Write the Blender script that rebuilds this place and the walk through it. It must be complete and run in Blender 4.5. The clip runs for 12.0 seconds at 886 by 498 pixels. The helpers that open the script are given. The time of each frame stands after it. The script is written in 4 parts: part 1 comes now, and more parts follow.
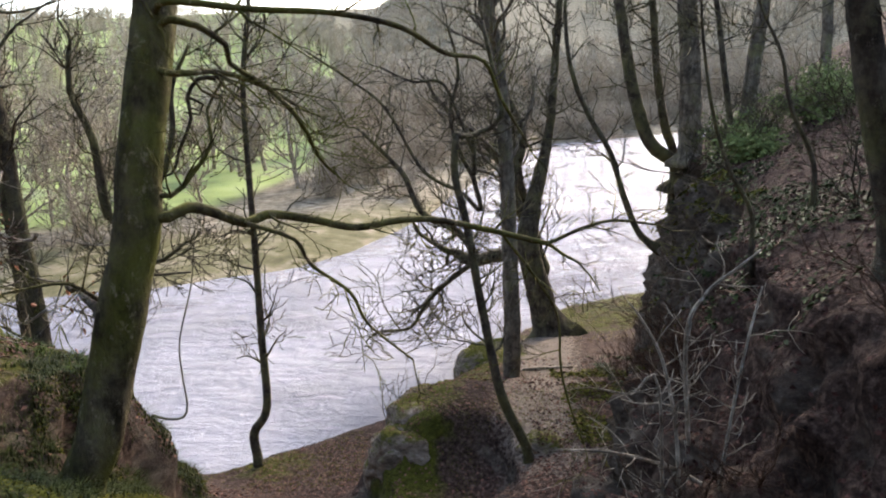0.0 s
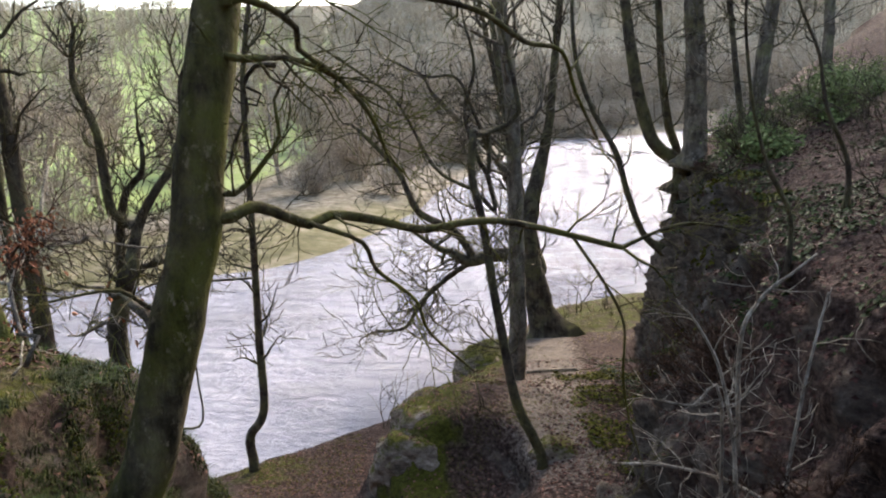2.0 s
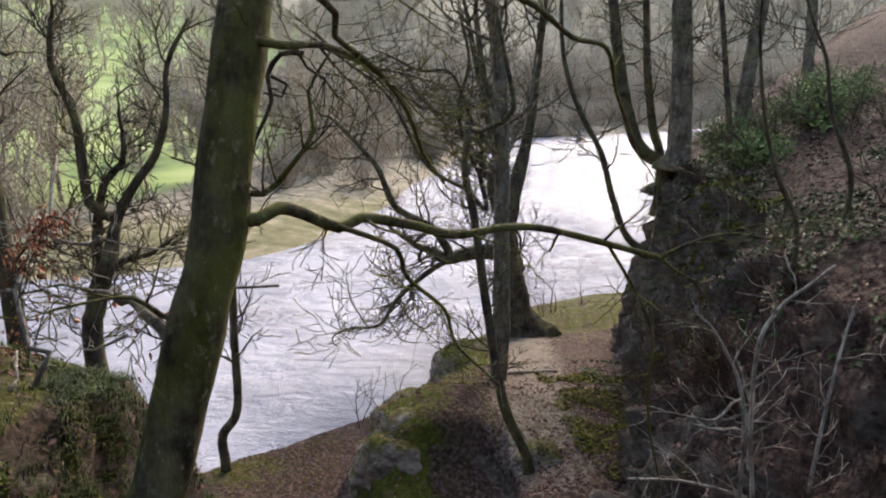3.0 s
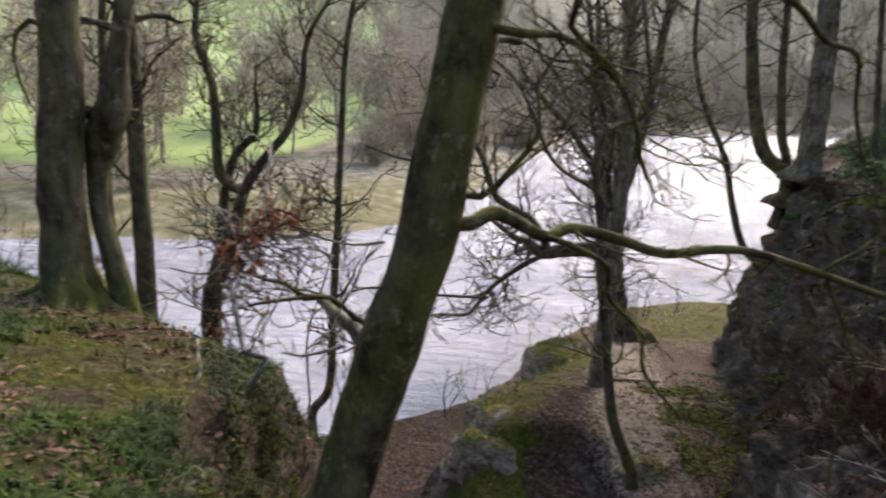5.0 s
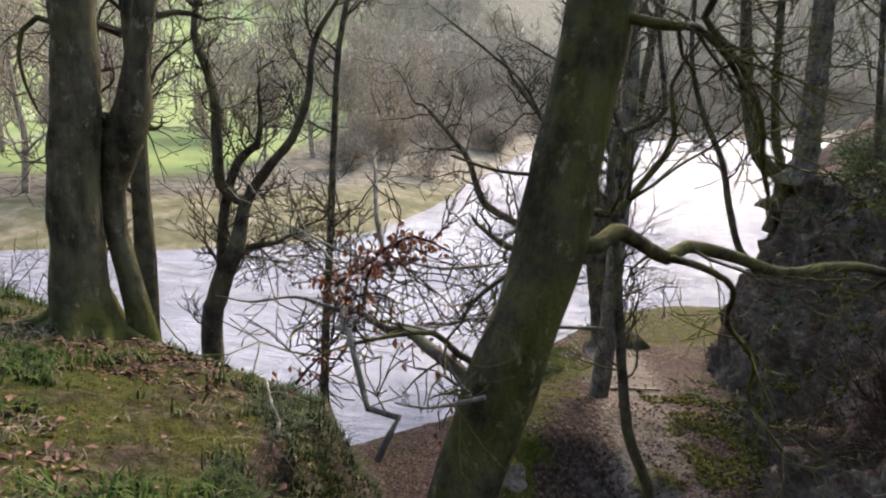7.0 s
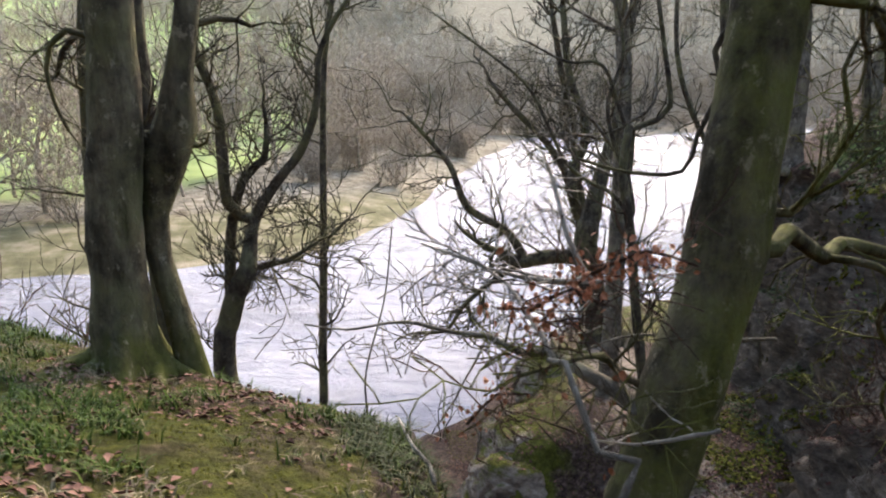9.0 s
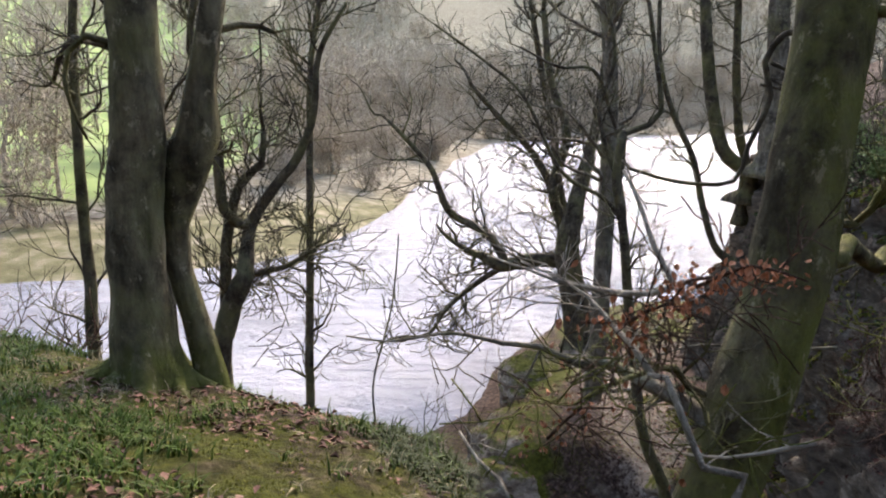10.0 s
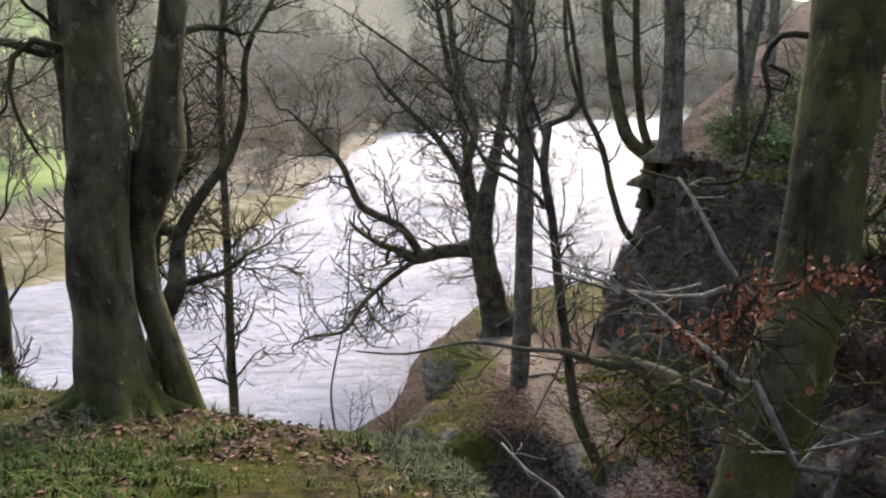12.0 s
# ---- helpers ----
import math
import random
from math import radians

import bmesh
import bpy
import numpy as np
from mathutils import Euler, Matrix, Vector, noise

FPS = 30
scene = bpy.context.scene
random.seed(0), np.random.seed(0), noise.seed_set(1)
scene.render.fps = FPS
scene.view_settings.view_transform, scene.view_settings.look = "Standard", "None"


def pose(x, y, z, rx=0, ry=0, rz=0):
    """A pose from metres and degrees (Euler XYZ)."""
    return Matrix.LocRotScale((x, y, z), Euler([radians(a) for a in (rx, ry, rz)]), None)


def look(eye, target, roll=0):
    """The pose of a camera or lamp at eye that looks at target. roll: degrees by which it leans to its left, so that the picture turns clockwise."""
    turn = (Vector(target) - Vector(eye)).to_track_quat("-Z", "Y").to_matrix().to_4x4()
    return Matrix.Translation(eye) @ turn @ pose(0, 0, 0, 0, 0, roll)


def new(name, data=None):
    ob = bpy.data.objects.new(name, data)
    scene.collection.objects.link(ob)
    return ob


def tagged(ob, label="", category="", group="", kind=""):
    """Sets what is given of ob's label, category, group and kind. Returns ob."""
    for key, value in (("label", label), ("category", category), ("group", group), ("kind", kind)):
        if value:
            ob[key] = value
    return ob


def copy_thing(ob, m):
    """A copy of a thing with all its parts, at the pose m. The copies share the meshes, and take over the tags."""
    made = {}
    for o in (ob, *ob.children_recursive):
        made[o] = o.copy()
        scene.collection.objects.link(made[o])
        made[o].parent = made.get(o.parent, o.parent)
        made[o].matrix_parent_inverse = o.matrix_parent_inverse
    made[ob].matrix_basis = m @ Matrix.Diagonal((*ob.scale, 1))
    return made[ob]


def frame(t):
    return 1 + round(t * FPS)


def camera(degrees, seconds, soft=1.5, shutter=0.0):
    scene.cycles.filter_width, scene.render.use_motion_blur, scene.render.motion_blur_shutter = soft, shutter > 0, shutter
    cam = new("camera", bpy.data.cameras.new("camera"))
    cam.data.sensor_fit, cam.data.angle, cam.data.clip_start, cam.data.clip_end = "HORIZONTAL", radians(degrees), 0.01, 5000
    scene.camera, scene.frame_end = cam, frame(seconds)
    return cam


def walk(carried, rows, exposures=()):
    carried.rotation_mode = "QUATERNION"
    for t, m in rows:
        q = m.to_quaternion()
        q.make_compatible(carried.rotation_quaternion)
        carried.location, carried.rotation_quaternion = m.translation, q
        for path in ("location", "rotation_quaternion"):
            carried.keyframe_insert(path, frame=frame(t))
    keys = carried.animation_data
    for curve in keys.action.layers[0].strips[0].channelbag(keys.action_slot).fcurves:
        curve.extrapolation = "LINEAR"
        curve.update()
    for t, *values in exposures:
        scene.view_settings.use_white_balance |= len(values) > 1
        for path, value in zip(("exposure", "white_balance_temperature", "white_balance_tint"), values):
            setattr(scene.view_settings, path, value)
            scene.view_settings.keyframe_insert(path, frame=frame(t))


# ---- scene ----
EXPO = 2.22
cam = camera(61.4, 12.0, soft=2.0, shutter=0.4)
ROWS = [
    (0, (-0.114, -0.044, 1.419), (-0.155, 1.907, 0.983), -3.1),
    (0.5, (-0.236, 0.099, 1.409), (-0.261, 2.049, 0.967), -3.1),
    (1, (-0.572, 0.241, 1.41), (-0.559, 2.191, 0.969), -2.7),
    (1.5, (-0.796, 0.361, 1.418), (-0.774, 2.311, 0.972), -2.5),
    (2, (-0.954, 0.461, 1.398), (-0.932, 2.411, 0.954), -2.4),
    (2.5, (-1.225, 0.677, 1.404), (-1.146, 2.624, 0.952), -1.9),
    (4.5, (-2.188, 1.423, 1.439), (-2.109, 3.362, 0.955), 3.51),
    (5, (-2.401, 1.467, 1.448), (-2.483, 3.402, 0.946), 2.92),
    (5.5, (-2.62, 1.563, 1.442), (-2.87, 3.481, 0.932), 1.72),
    (6, (-2.858, 1.785, 1.389), (-2.97, 3.719, 0.889), 2.76),
    (6.5, (-3.048, 1.887, 1.382), (-3.053, 3.826, 0.891), 3.36),
    (7, (-3.229, 2.065, 1.362), (-3.227, 4.005, 0.878), 2.77),
    (9, (-4.174, 2.497, 1.288), (-4.071, 4.439, 0.822), 0.4),
    (9.5, (-4.483, 2.503, 1.315), (-4.32, 4.444, 0.858), 1.0),
    (10, (-4.634, 2.571, 1.322), (-4.452, 4.509, 0.864), 0.6),
    (10.5, (-4.809, 2.652, 1.353), (-4.596, 4.585, 0.884), 0.1),
    (11, (-5.05, 2.667, 1.38), (-4.759, 4.588, 0.907), 0.2),
    (11.5, (-5.23, 2.715, 1.402), (-4.861, 4.622, 0.926), 0.1),
    (12, (-5.304, 2.781, 1.408), (-4.851, 4.669, 0.926), -0.2),
]
walk(cam, [(t, look(eye, target, roll)) for t, eye, target, roll in ROWS], [(t, EXPO + more, 6600, 14) for t, more in ((0, 0.08), (4.5, 0.0), (7, 0.08), (9, 0.34), (10.5, 0.34), (11.5, 0.2), (12, 0.14))])

# ---- daylight: thin bright cloud, low wide sun from behind the river bend ----
world = bpy.data.worlds.new("sky")
scene.world = world
world.use_nodes = True
wn = world.node_tree.nodes
wl = world.node_tree.links
sky = wn.new("ShaderNodeTexSky")
sky.sky_type = "NISHITA"
sky.sun_disc = False
sky.sun_elevation, sky.sun_rotation = radians(32), radians(25)
sky.air_density, sky.dust_density, sky.ozone_density = 1.0, 2.2, 1.0
wl.new(sky.outputs[0], wn["Background"].inputs[0])
wn["Background"].inputs[1].default_value = 0.14
sun_data = bpy.data.lights.new("sun", "SUN")
sun_data.energy, sun_data.angle, sun_data.color = 0.9, radians(14), (1.0, 0.95, 0.88)
sun = new("sun", sun_data)
az, el = radians(25), radians(32)
sun.matrix_world = look((0, 0, 0), (-math.sin(az) * math.cos(el), -math.cos(az) * math.cos(el), -math.sin(el)))

# ---- materials ----
def material(name, rough=0.85):
    m = bpy.data.materials.new(name)
    m.use_nodes = True
    b = m.node_tree.nodes["Principled BSDF"]
    b.inputs["Roughness"].default_value = rough
    b.inputs["Specular IOR Level"].default_value = 0.06
    return m, m.node_tree, b


def tex(nt, scale, detail=5.0, stretch=(1, 1, 1), rough=0.6, use="Object"):
    c = nt.nodes.new("ShaderNodeTexCoord")
    mp = nt.nodes.new("ShaderNodeMapping")
    mp.inputs["Scale"].default_value = stretch
    n = nt.nodes.new("ShaderNodeTexNoise")
    n.inputs["Scale"].default_value, n.inputs["Detail"].default_value = scale, detail
    n.inputs["Roughness"].default_value = rough
    nt.links.new(c.outputs[use], mp.inputs[0])
    nt.links.new(mp.outputs[0], n.inputs["Vector"])
    return n.outputs["Fac"]


def ramp(nt, fac, *stops):
    r = nt.nodes.new("ShaderNodeValToRGB")
    e = r.color_ramp.elements
    while len(e) < len(stops):
        e.new(0.5)
    for k, (p, c) in zip(e, stops):
        k.position, k.color = p, (*c, 1) if len(c) == 3 else c
    nt.links.new(fac, r.inputs[0])
    return r.outputs[0]


def blend(nt, fac, a, b, mode="MIX"):
    m = nt.nodes.new("ShaderNodeMix")
    m.data_type, m.blend_type = "RGBA", mode
    for socket, v in ((m.inputs[0], fac), (m.inputs[6], a), (m.inputs[7], b)):
        if isinstance(v, (int, float)):
            socket.default_value = v
        elif isinstance(v, tuple):
            socket.default_value = (*v, 1)
        else:
            nt.links.new(v, socket)
    return m.outputs[2]


def calc(nt, op, a, b=0.0, clamp=False):
    m = nt.nodes.new("ShaderNodeMath")
    m.operation, m.use_clamp = op, clamp
    for socket, v in zip(m.inputs, (a, b)):
        if isinstance(v, (int, float)):
            socket.default_value = v
        else:
            nt.links.new(v, socket)
    return m.outputs[0]


def relief(nt, b, height, strength, distance):
    n = nt.nodes.new("ShaderNodeBump")
    n.inputs["Strength"].default_value, n.inputs["Distance"].default_value = strength, distance
    nt.links.new(height, n.inputs["Height"])
    nt.links.new(n.outputs[0], b.inputs["Normal"])


def attribute(nt, name):
    a = nt.nodes.new("ShaderNodeAttribute")
    a.attribute_name = name
    return a.outputs["Fac"]


def bark(name, dark, light, moss, moss_low, moss_high, grain=6.0, collar=None):
    """Bark with fine vertical grain, blotches, and moss patches."""
    m, nt, b = material(name, 0.9)
    col = ramp(nt, tex(nt, grain, 8, (1, 1, 0.3)), (0.3, dark), (0.7, light))
    blot = ramp(nt, tex(nt, 2.6, 6, rough=0.7), (0.34, (0.3, 0.29, 0.27)), (0.64, (1.2, 1.2, 1.12)))
    col = blend(nt, 1.0, col, blot, "MULTIPLY")
    patch = calc(nt, "MULTIPLY", ramp(nt, tex(nt, 1.3, 6, rough=0.7), (moss_low, (0, 0, 0)), (moss_high, (1, 1, 1))), 0.85)
    if collar:
        c = nt.nodes.new("ShaderNodeTexCoord")
        axes = nt.nodes.new("ShaderNodeSeparateXYZ")
        nt.links.new(c.outputs["Object"], axes.inputs[0])
        up = calc(nt, "ADD", axes.outputs[2], calc(nt, "MULTIPLY", tex(nt, 2.2, 6, (1, 1, 0.5), 0.7), 1.6))
        low = calc(nt, "SUBTRACT", 1.0, calc(nt, "MULTIPLY", calc(nt, "SUBTRACT", up, collar), 2.2, True), True)
        patch = calc(nt, "MAXIMUM", patch, calc(nt, "MULTIPLY", low, 0.9))
    col = blend(nt, patch, col, blend(nt, tex(nt, 40, 2), moss, tuple(c * 1.9 for c in moss)))
    fleck = calc(nt, "MULTIPLY", ramp(nt, tex(nt, 9, 5, (1, 1, 0.7), 0.75), (0.58, (0, 0, 0)), (0.66, (1, 1, 1))), 0.55)
    col = blend(nt, fleck, col, tuple(c * 1.5 for c in light))
    stain = calc(nt, "MULTIPLY", ramp(nt, tex(nt, 4.5, 7, (1, 1, 0.55), 0.75), (0.36, (1, 1, 1)), (0.46, (0, 0, 0))), 0.45)
    col = blend(nt, stain, col, tuple(c * 0.6 for c in dark))
    nt.links.new(col, b.inputs["Base Color"])
    relief(nt, b, tex(nt, grain * 3, 8, (1, 1, 0.4), 0.75), 1.0, 0.05)
    return m


BARK_LEAN = bark("mossy_beech_bark", (0.036, 0.028, 0.015), (0.23, 0.19, 0.115), (0.075, 0.078, 0.013), 0.40, 0.58)
BARK_TWIN = bark("grey_beech_bark", (0.045, 0.037, 0.022), (0.25, 0.21, 0.135), (0.06, 0.064, 0.014), 0.46, 0.72, 6.0, -0.35)
BARK_DARK = bark("dark_wet_bark", (0.045, 0.036, 0.025), (0.145, 0.12, 0.086), (0.085, 0.085, 0.028), 0.45, 0.7)
BARK_GREY = bark("grey_bark", (0.08, 0.066, 0.048), (0.27, 0.23, 0.175), (0.10, 0.10, 0.03), 0.5, 0.72)
# far wood paled beyond real bark, so its colour stands in for haze
BARK_FAR_HAZED = bark("far_bark_hazed", (0.28, 0.225, 0.17), (0.52, 0.43, 0.34), (0.24, 0.23, 0.11), 0.5, 0.75, 3.0)
BARK_PALE = bark("bare_dead_wood", (0.22, 0.185, 0.14), (0.56, 0.49, 0.39), (0.14, 0.13, 0.06), 0.6, 0.8, 14.0)
BARK_BROWN = bark("brown_twig_bark", (0.05, 0.03, 0.02), (0.15, 0.09, 0.06), (0.06, 0.06, 0.03), 0.6, 0.8, 14.0)


def leafy(name, low, high, rough=0.6):
    m, nt, b = material(name, rough)
    g = nt.nodes.new("ShaderNodeNewGeometry")
    rnd = ramp(nt, g.outputs["Random Per Island"], (0.0, low), (1.0, high))
    o = nt.nodes.new("ShaderNodeObjectInfo")
    rnd = blend(nt, calc(nt, "MULTIPLY", o.outputs["Random"], 0.35), rnd, high)
    col = blend(nt, 1.0, rnd, ramp(nt, tex(nt, 30, 3), (0.3, (0.7, 0.7, 0.7)), (0.7, (1.2, 1.2, 1.2))), "MULTIPLY")
    nt.links.new(col, b.inputs["Base Color"])
    return m


GRASS = leafy("woodrush_blades", (0.012, 0.02, 0.003), (0.075, 0.104, 0.013), 0.6)
GRASS_DRY = leafy("dry_grass_blades", (0.10, 0.075, 0.035), (0.28, 0.22, 0.12))
MOSS = leafy("moss_tufts", (0.026, 0.027, 0.005), (0.125, 0.115, 0.016), 0.95)
LITTER = leafy("fallen_leaves", (0.026, 0.012, 0.009), (0.21, 0.105, 0.068))
LEAF = leafy("withered_beech_leaf", (0.15, 0.042, 0.018), (0.40, 0.18, 0.09), 0.5)
# darker copy of LITTER for the steep bank
DARK_LITTER = leafy("dark_fallen_leaves", (0.009, 0.004, 0.003), (0.085, 0.038, 0.027), 0.7)
FERN = leafy("dark_fern_and_woodrush", (0.007, 0.010, 0.002), (0.042, 0.05, 0.01))
# lit copy of the evergreen foliage, its brightness put into the colour
EVERGREEN_LIT = leafy("evergreen_leaf_lit", (0.06, 0.085, 0.02), (0.17, 0.20, 0.06))
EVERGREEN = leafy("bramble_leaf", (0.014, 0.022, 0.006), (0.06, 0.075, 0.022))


def ground_material():
    m, nt, b = material("ground", 0.95)
    fine = tex(nt, 9, 8, rough=0.7)
    mid = tex(nt, 1.6, 6)
    earth = ramp(nt, fine, (0.32, (0.009, 0.005, 0.004)), (0.5, (0.054, 0.034, 0.024)), (0.72, (0.18, 0.12, 0.086)))
    rock = ramp(nt, tex(nt, 3.0, 9, (1, 1, 2.2), 0.7), (0.3, (0.022, 0.017, 0.012)), (0.55, (0.105, 0.083, 0.06)), (0.78, (0.30, 0.25, 0.19)))
    moss = ramp(nt, fine, (0.3, (0.018, 0.02, 0.004)), (0.7, (0.104, 0.102, 0.016)))
    path = ramp(nt, fine, (0.3, (0.10, 0.078, 0.055)), (0.7, (0.23, 0.185, 0.14)))
    meadow = ramp(nt, tex(nt, 0.06, 8), (0.3, (0.13, 0.16, 0.06)), (0.5, (0.25, 0.30, 0.10)), (0.72, (0.34, 0.36, 0.18)))
    beach = ramp(nt, tex(nt, 0.5, 8), (0.3, (0.09, 0.085, 0.04)), (0.5, (0.17, 0.15, 0.075)), (0.7, (0.33, 0.27, 0.18)))
    brush = ramp(nt, tex(nt, 0.9, 12, rough=0.8), (0.36, (0.06, 0.048, 0.03)), (0.5, (0.20, 0.17, 0.115)), (0.66, (0.38, 0.33, 0.24)))
    col = earth
    for name, colour, grit in (("rock", rock, mid), ("path", path, fine), ("moss", moss, mid), ("beach", beach, mid), ("meadow", meadow, None), ("brush", brush, None)):
        w = attribute(nt, name)
        if grit:
            w = calc(nt, "ADD", w, calc(nt, "MULTIPLY", calc(nt, "SUBTRACT", grit, 0.5), 1.6))
            w = calc(nt, "MULTIPLY", calc(nt, "SUBTRACT", w, 0.35), 3.0, True)
        col = blend(nt, w, col, colour)
    nt.links.new(col, b.inputs["Base Color"])
    relief(nt, b, tex(nt, 7, 10, rough=0.75), 0.9, 0.12)
    return m


GROUND = ground_material()


def water_material():
    m, nt, b = material("river_water", 0.07)
    b.inputs["IOR"].default_value = 1.33
    b.inputs["Specular IOR Level"].default_value = 0.5
    # body colour and streaks paled to carry part of the sky's reflection
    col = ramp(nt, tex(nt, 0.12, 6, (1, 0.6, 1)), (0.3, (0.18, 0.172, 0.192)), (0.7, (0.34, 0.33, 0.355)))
    pale_streaks = ramp(nt, tex(nt, 0.5, 9, (0.8, 2.2, 1), 0.75), (0.52, (0, 0, 0)), (0.70, (1, 1, 1)))
    nt.links.new(blend(nt, calc(nt, "MULTIPLY", pale_streaks, 0.5), col, (0.55, 0.53, 0.55)), b.inputs["Base Color"])
    swell = tex(nt, 0.16, 3, (0.8, 1.2, 1))
    h = calc(nt, "ADD", calc(nt, "MULTIPLY", tex(nt, 0.85, 8, (0.7, 1.35, 1), 0.68), ramp(nt, swell, (0.3, (0.35, 0.35, 0.35)), (0.7, (1.3, 1.3, 1.3)))), calc(nt, "MULTIPLY", swell, 1.2))
    h = calc(nt, "ADD", h, calc(nt, "MULTIPLY", tex(nt, 2.6, 6, (0.6, 1.6, 1), 0.65), 0.3))
    relief(nt, b, h, 0.85, 0.62)
    return m


WATER = water_material()


def mossy_rock_material():
    """Layered brown stone with moss where it faces up."""
    m, nt, b = material("mossy_rock", 0.95)
    fine = tex(nt, 11, 8, rough=0.72)
    stone = ramp(nt, tex(nt, 2.6, 9, (1, 1, 2.6), 0.72), (0.32, (0.045, 0.032, 0.022)), (0.48, (0.19, 0.145, 0.10)), (0.72, (0.42, 0.34, 0.25)))
    moss = ramp(nt, fine, (0.3, (0.028, 0.029, 0.006)), (0.7, (0.13, 0.122, 0.022)))
    g = nt.nodes.new("ShaderNodeNewGeometry")
    axes = nt.nodes.new("ShaderNodeSeparateXYZ")
    nt.links.new(g.outputs["Normal"], axes.inputs[0])
    w = calc(nt, "ADD", axes.outputs[2], calc(nt, "MULTIPLY", calc(nt, "SUBTRACT", tex(nt, 1.5, 6, rough=0.7), 0.5), 2.4))
    w = calc(nt, "MULTIPLY", calc(nt, "SUBTRACT", w, 0.58), 3.0, True)
    nt.links.new(blend(nt, w, stone, moss), b.inputs["Base Color"])
    relief(nt, b, fine, 0.9, 0.1)
    return m


ROCK = mossy_rock_material()

# ---- shapes ----
rng = random.Random(7)


def part(name, data, mat, parent, label=""):
    """One mesh object under a thing, from (vertices, faces)."""
    me = bpy.data.meshes.new(name)
    me.from_pydata(data[0], [], data[1])
    me.materials.append(mat)
    me.polygons.foreach_set("use_smooth", [True] * len(me.polygons))
    ob = new(name, me)
    if parent:
        ob.parent = parent
        ob.matrix_parent_inverse = parent.matrix_basis.inverted()
    if label:
        ob["label"] = label
    return ob


def thing(name, place, label, category, group="", kind=""):
    e = new(name)
    e.location = place
    return tagged(e, label, category, group, kind)


def curve(points, step):
    """Catmull-Rom through (x, y, z, r) points, about a step apart."""
    p = [np.array(q, float) for q in points]
    p = [2 * p[0] - p[1]] + p + [2 * p[-1] - p[-2]]
    out = []
    for a, b, c, d in zip(p, p[1:], p[2:], p[3:]):
        n = max(1, int(np.linalg.norm(c[:3] - b[:3]) / step))
        for i in range(n):
            t = i / n
            out.append(0.5 * (2 * b + (c - a) * t + (2 * a - 5 * b + 4 * c - d) * t * t + (3 * b - a - 3 * c + d) * t ** 3))
    out.append(p[-2])
    return out


def tube(data, line, sides, lump=0.0, flare=0.0, seed=0.0):
    """Adds a closed tube round a line of (x, y, z, r) to data."""
    verts, faces = data
    base = len(verts)
    n = len(line)
    side = None
    for i, q in enumerate(line):
        d = Vector(line[min(i + 1, n - 1)][:3]) - Vector(line[max(i - 1, 0)][:3])
        d = d.normalized() if d.length > 1e-6 else Vector((0, 0, 1))
        if side is None:
            side = d.orthogonal().normalized()
        side = (side - d * side.dot(d))
        side = side.normalized() if side.length > 1e-5 else d.orthogonal().normalized()
        other = d.cross(side)
        for k in range(sides):
            a = 2 * math.pi * k / sides
            way = side * math.cos(a) + other * math.sin(a)
            r = max(q[3], 0.0015)
            place = Vector(q[:3])
            if lump:
                r *= 1 + lump * noise.noise((place * 2.2 + way * 0.9) + Vector((seed, 0, 0))) + lump * 0.5 * noise.noise((place + way * r) * 7 + Vector((0, seed, 0)))
            if flare:
                h = max(0.0, 1 - max(0.0, q[2] - line[0][2] - 0.15) / flare)
                r *= 1 + h * h * (0.3 + 2.6 * max(0, noise.noise(Vector((way.x, way.y, 0)) * 1.9 + Vector((seed, seed, 3)))))
            verts.append(place + way * r)
    for i in range(n - 1):
        for k in range(sides):
            a, b = base + i * sides + k, base + i * sides + (k + 1) % sides
            faces.append((a, b, b + sides, a + sides))
    faces.append(tuple(base + k for k in reversed(range(sides))))
    faces.append(tuple(base + (n - 1) * sides + k for k in range(sides)))


def sprout(data, start, way, length, r, depth, rnd, wander=0.2, lift=0.1, thin=0.003, kids=4, ratio=0.6):
    """A crooked branch with side branches, down to twigs."""
    n = max(3, min(8, int(length / 0.14))) if depth else 4
    p, d = Vector(start), Vector(way).normalized()
    line = []
    for i in range(n + 1):
        line.append((p.x, p.y, p.z, max(thin, r * (1 - 0.75 * i / n))))
        d = (d + Vector((rnd.gauss(0, wander), rnd.gauss(0, wander), rnd.gauss(0, wander) + lift))).normalized()
        p = p + d * (length / n)
    tube(data, line, 5 if r > 0.03 else 4 if r > 0.012 else 3)
    if depth:
        for j in range(kids):
            i = min(n - 1, int(n * (0.2 + 0.8 * (j + rnd.random()) / kids)))
            a, b = Vector(line[i][:3]), Vector(line[i + 1][:3])
            d = (b - a).normalized()
            turn = d.orthogonal().normalized()
            turn.rotate(Matrix.Rotation(rnd.random() * 6.283, 3, d))
            sprout(data, a, d * 0.75 + turn * rnd.uniform(0.5, 1.0), length * rnd.uniform(0.4, ratio + 0.15), max(thin, line[i][3] * 0.6), depth - 1, rnd, wander, lift, thin, kids, ratio)
    return line


def twigs_along(data, line, count, length, depth, rnd, thin, start=0.25, lift=0.05, wander=0.2, kids=4, out=1.0):
    for _ in range(count):
        i = int(len(line) * rnd.uniform(start, 0.98))
        i = max(1, min(len(line) - 2, i))
        a, b = Vector(line[i][:3]), Vector(line[i + 1][:3])
        d = (b - a).normalized()
        turn = d.orthogonal().normalized()
        turn.rotate(Matrix.Rotation(rnd.random() * 6.283, 3, d))
        sprout(data, a, d * 0.5 + turn * out, length * rnd.uniform(0.5, 1.2), max(thin, min(line[i][3] * 0.55, length * 0.02)), depth, rnd, wander, lift, thin, kids)


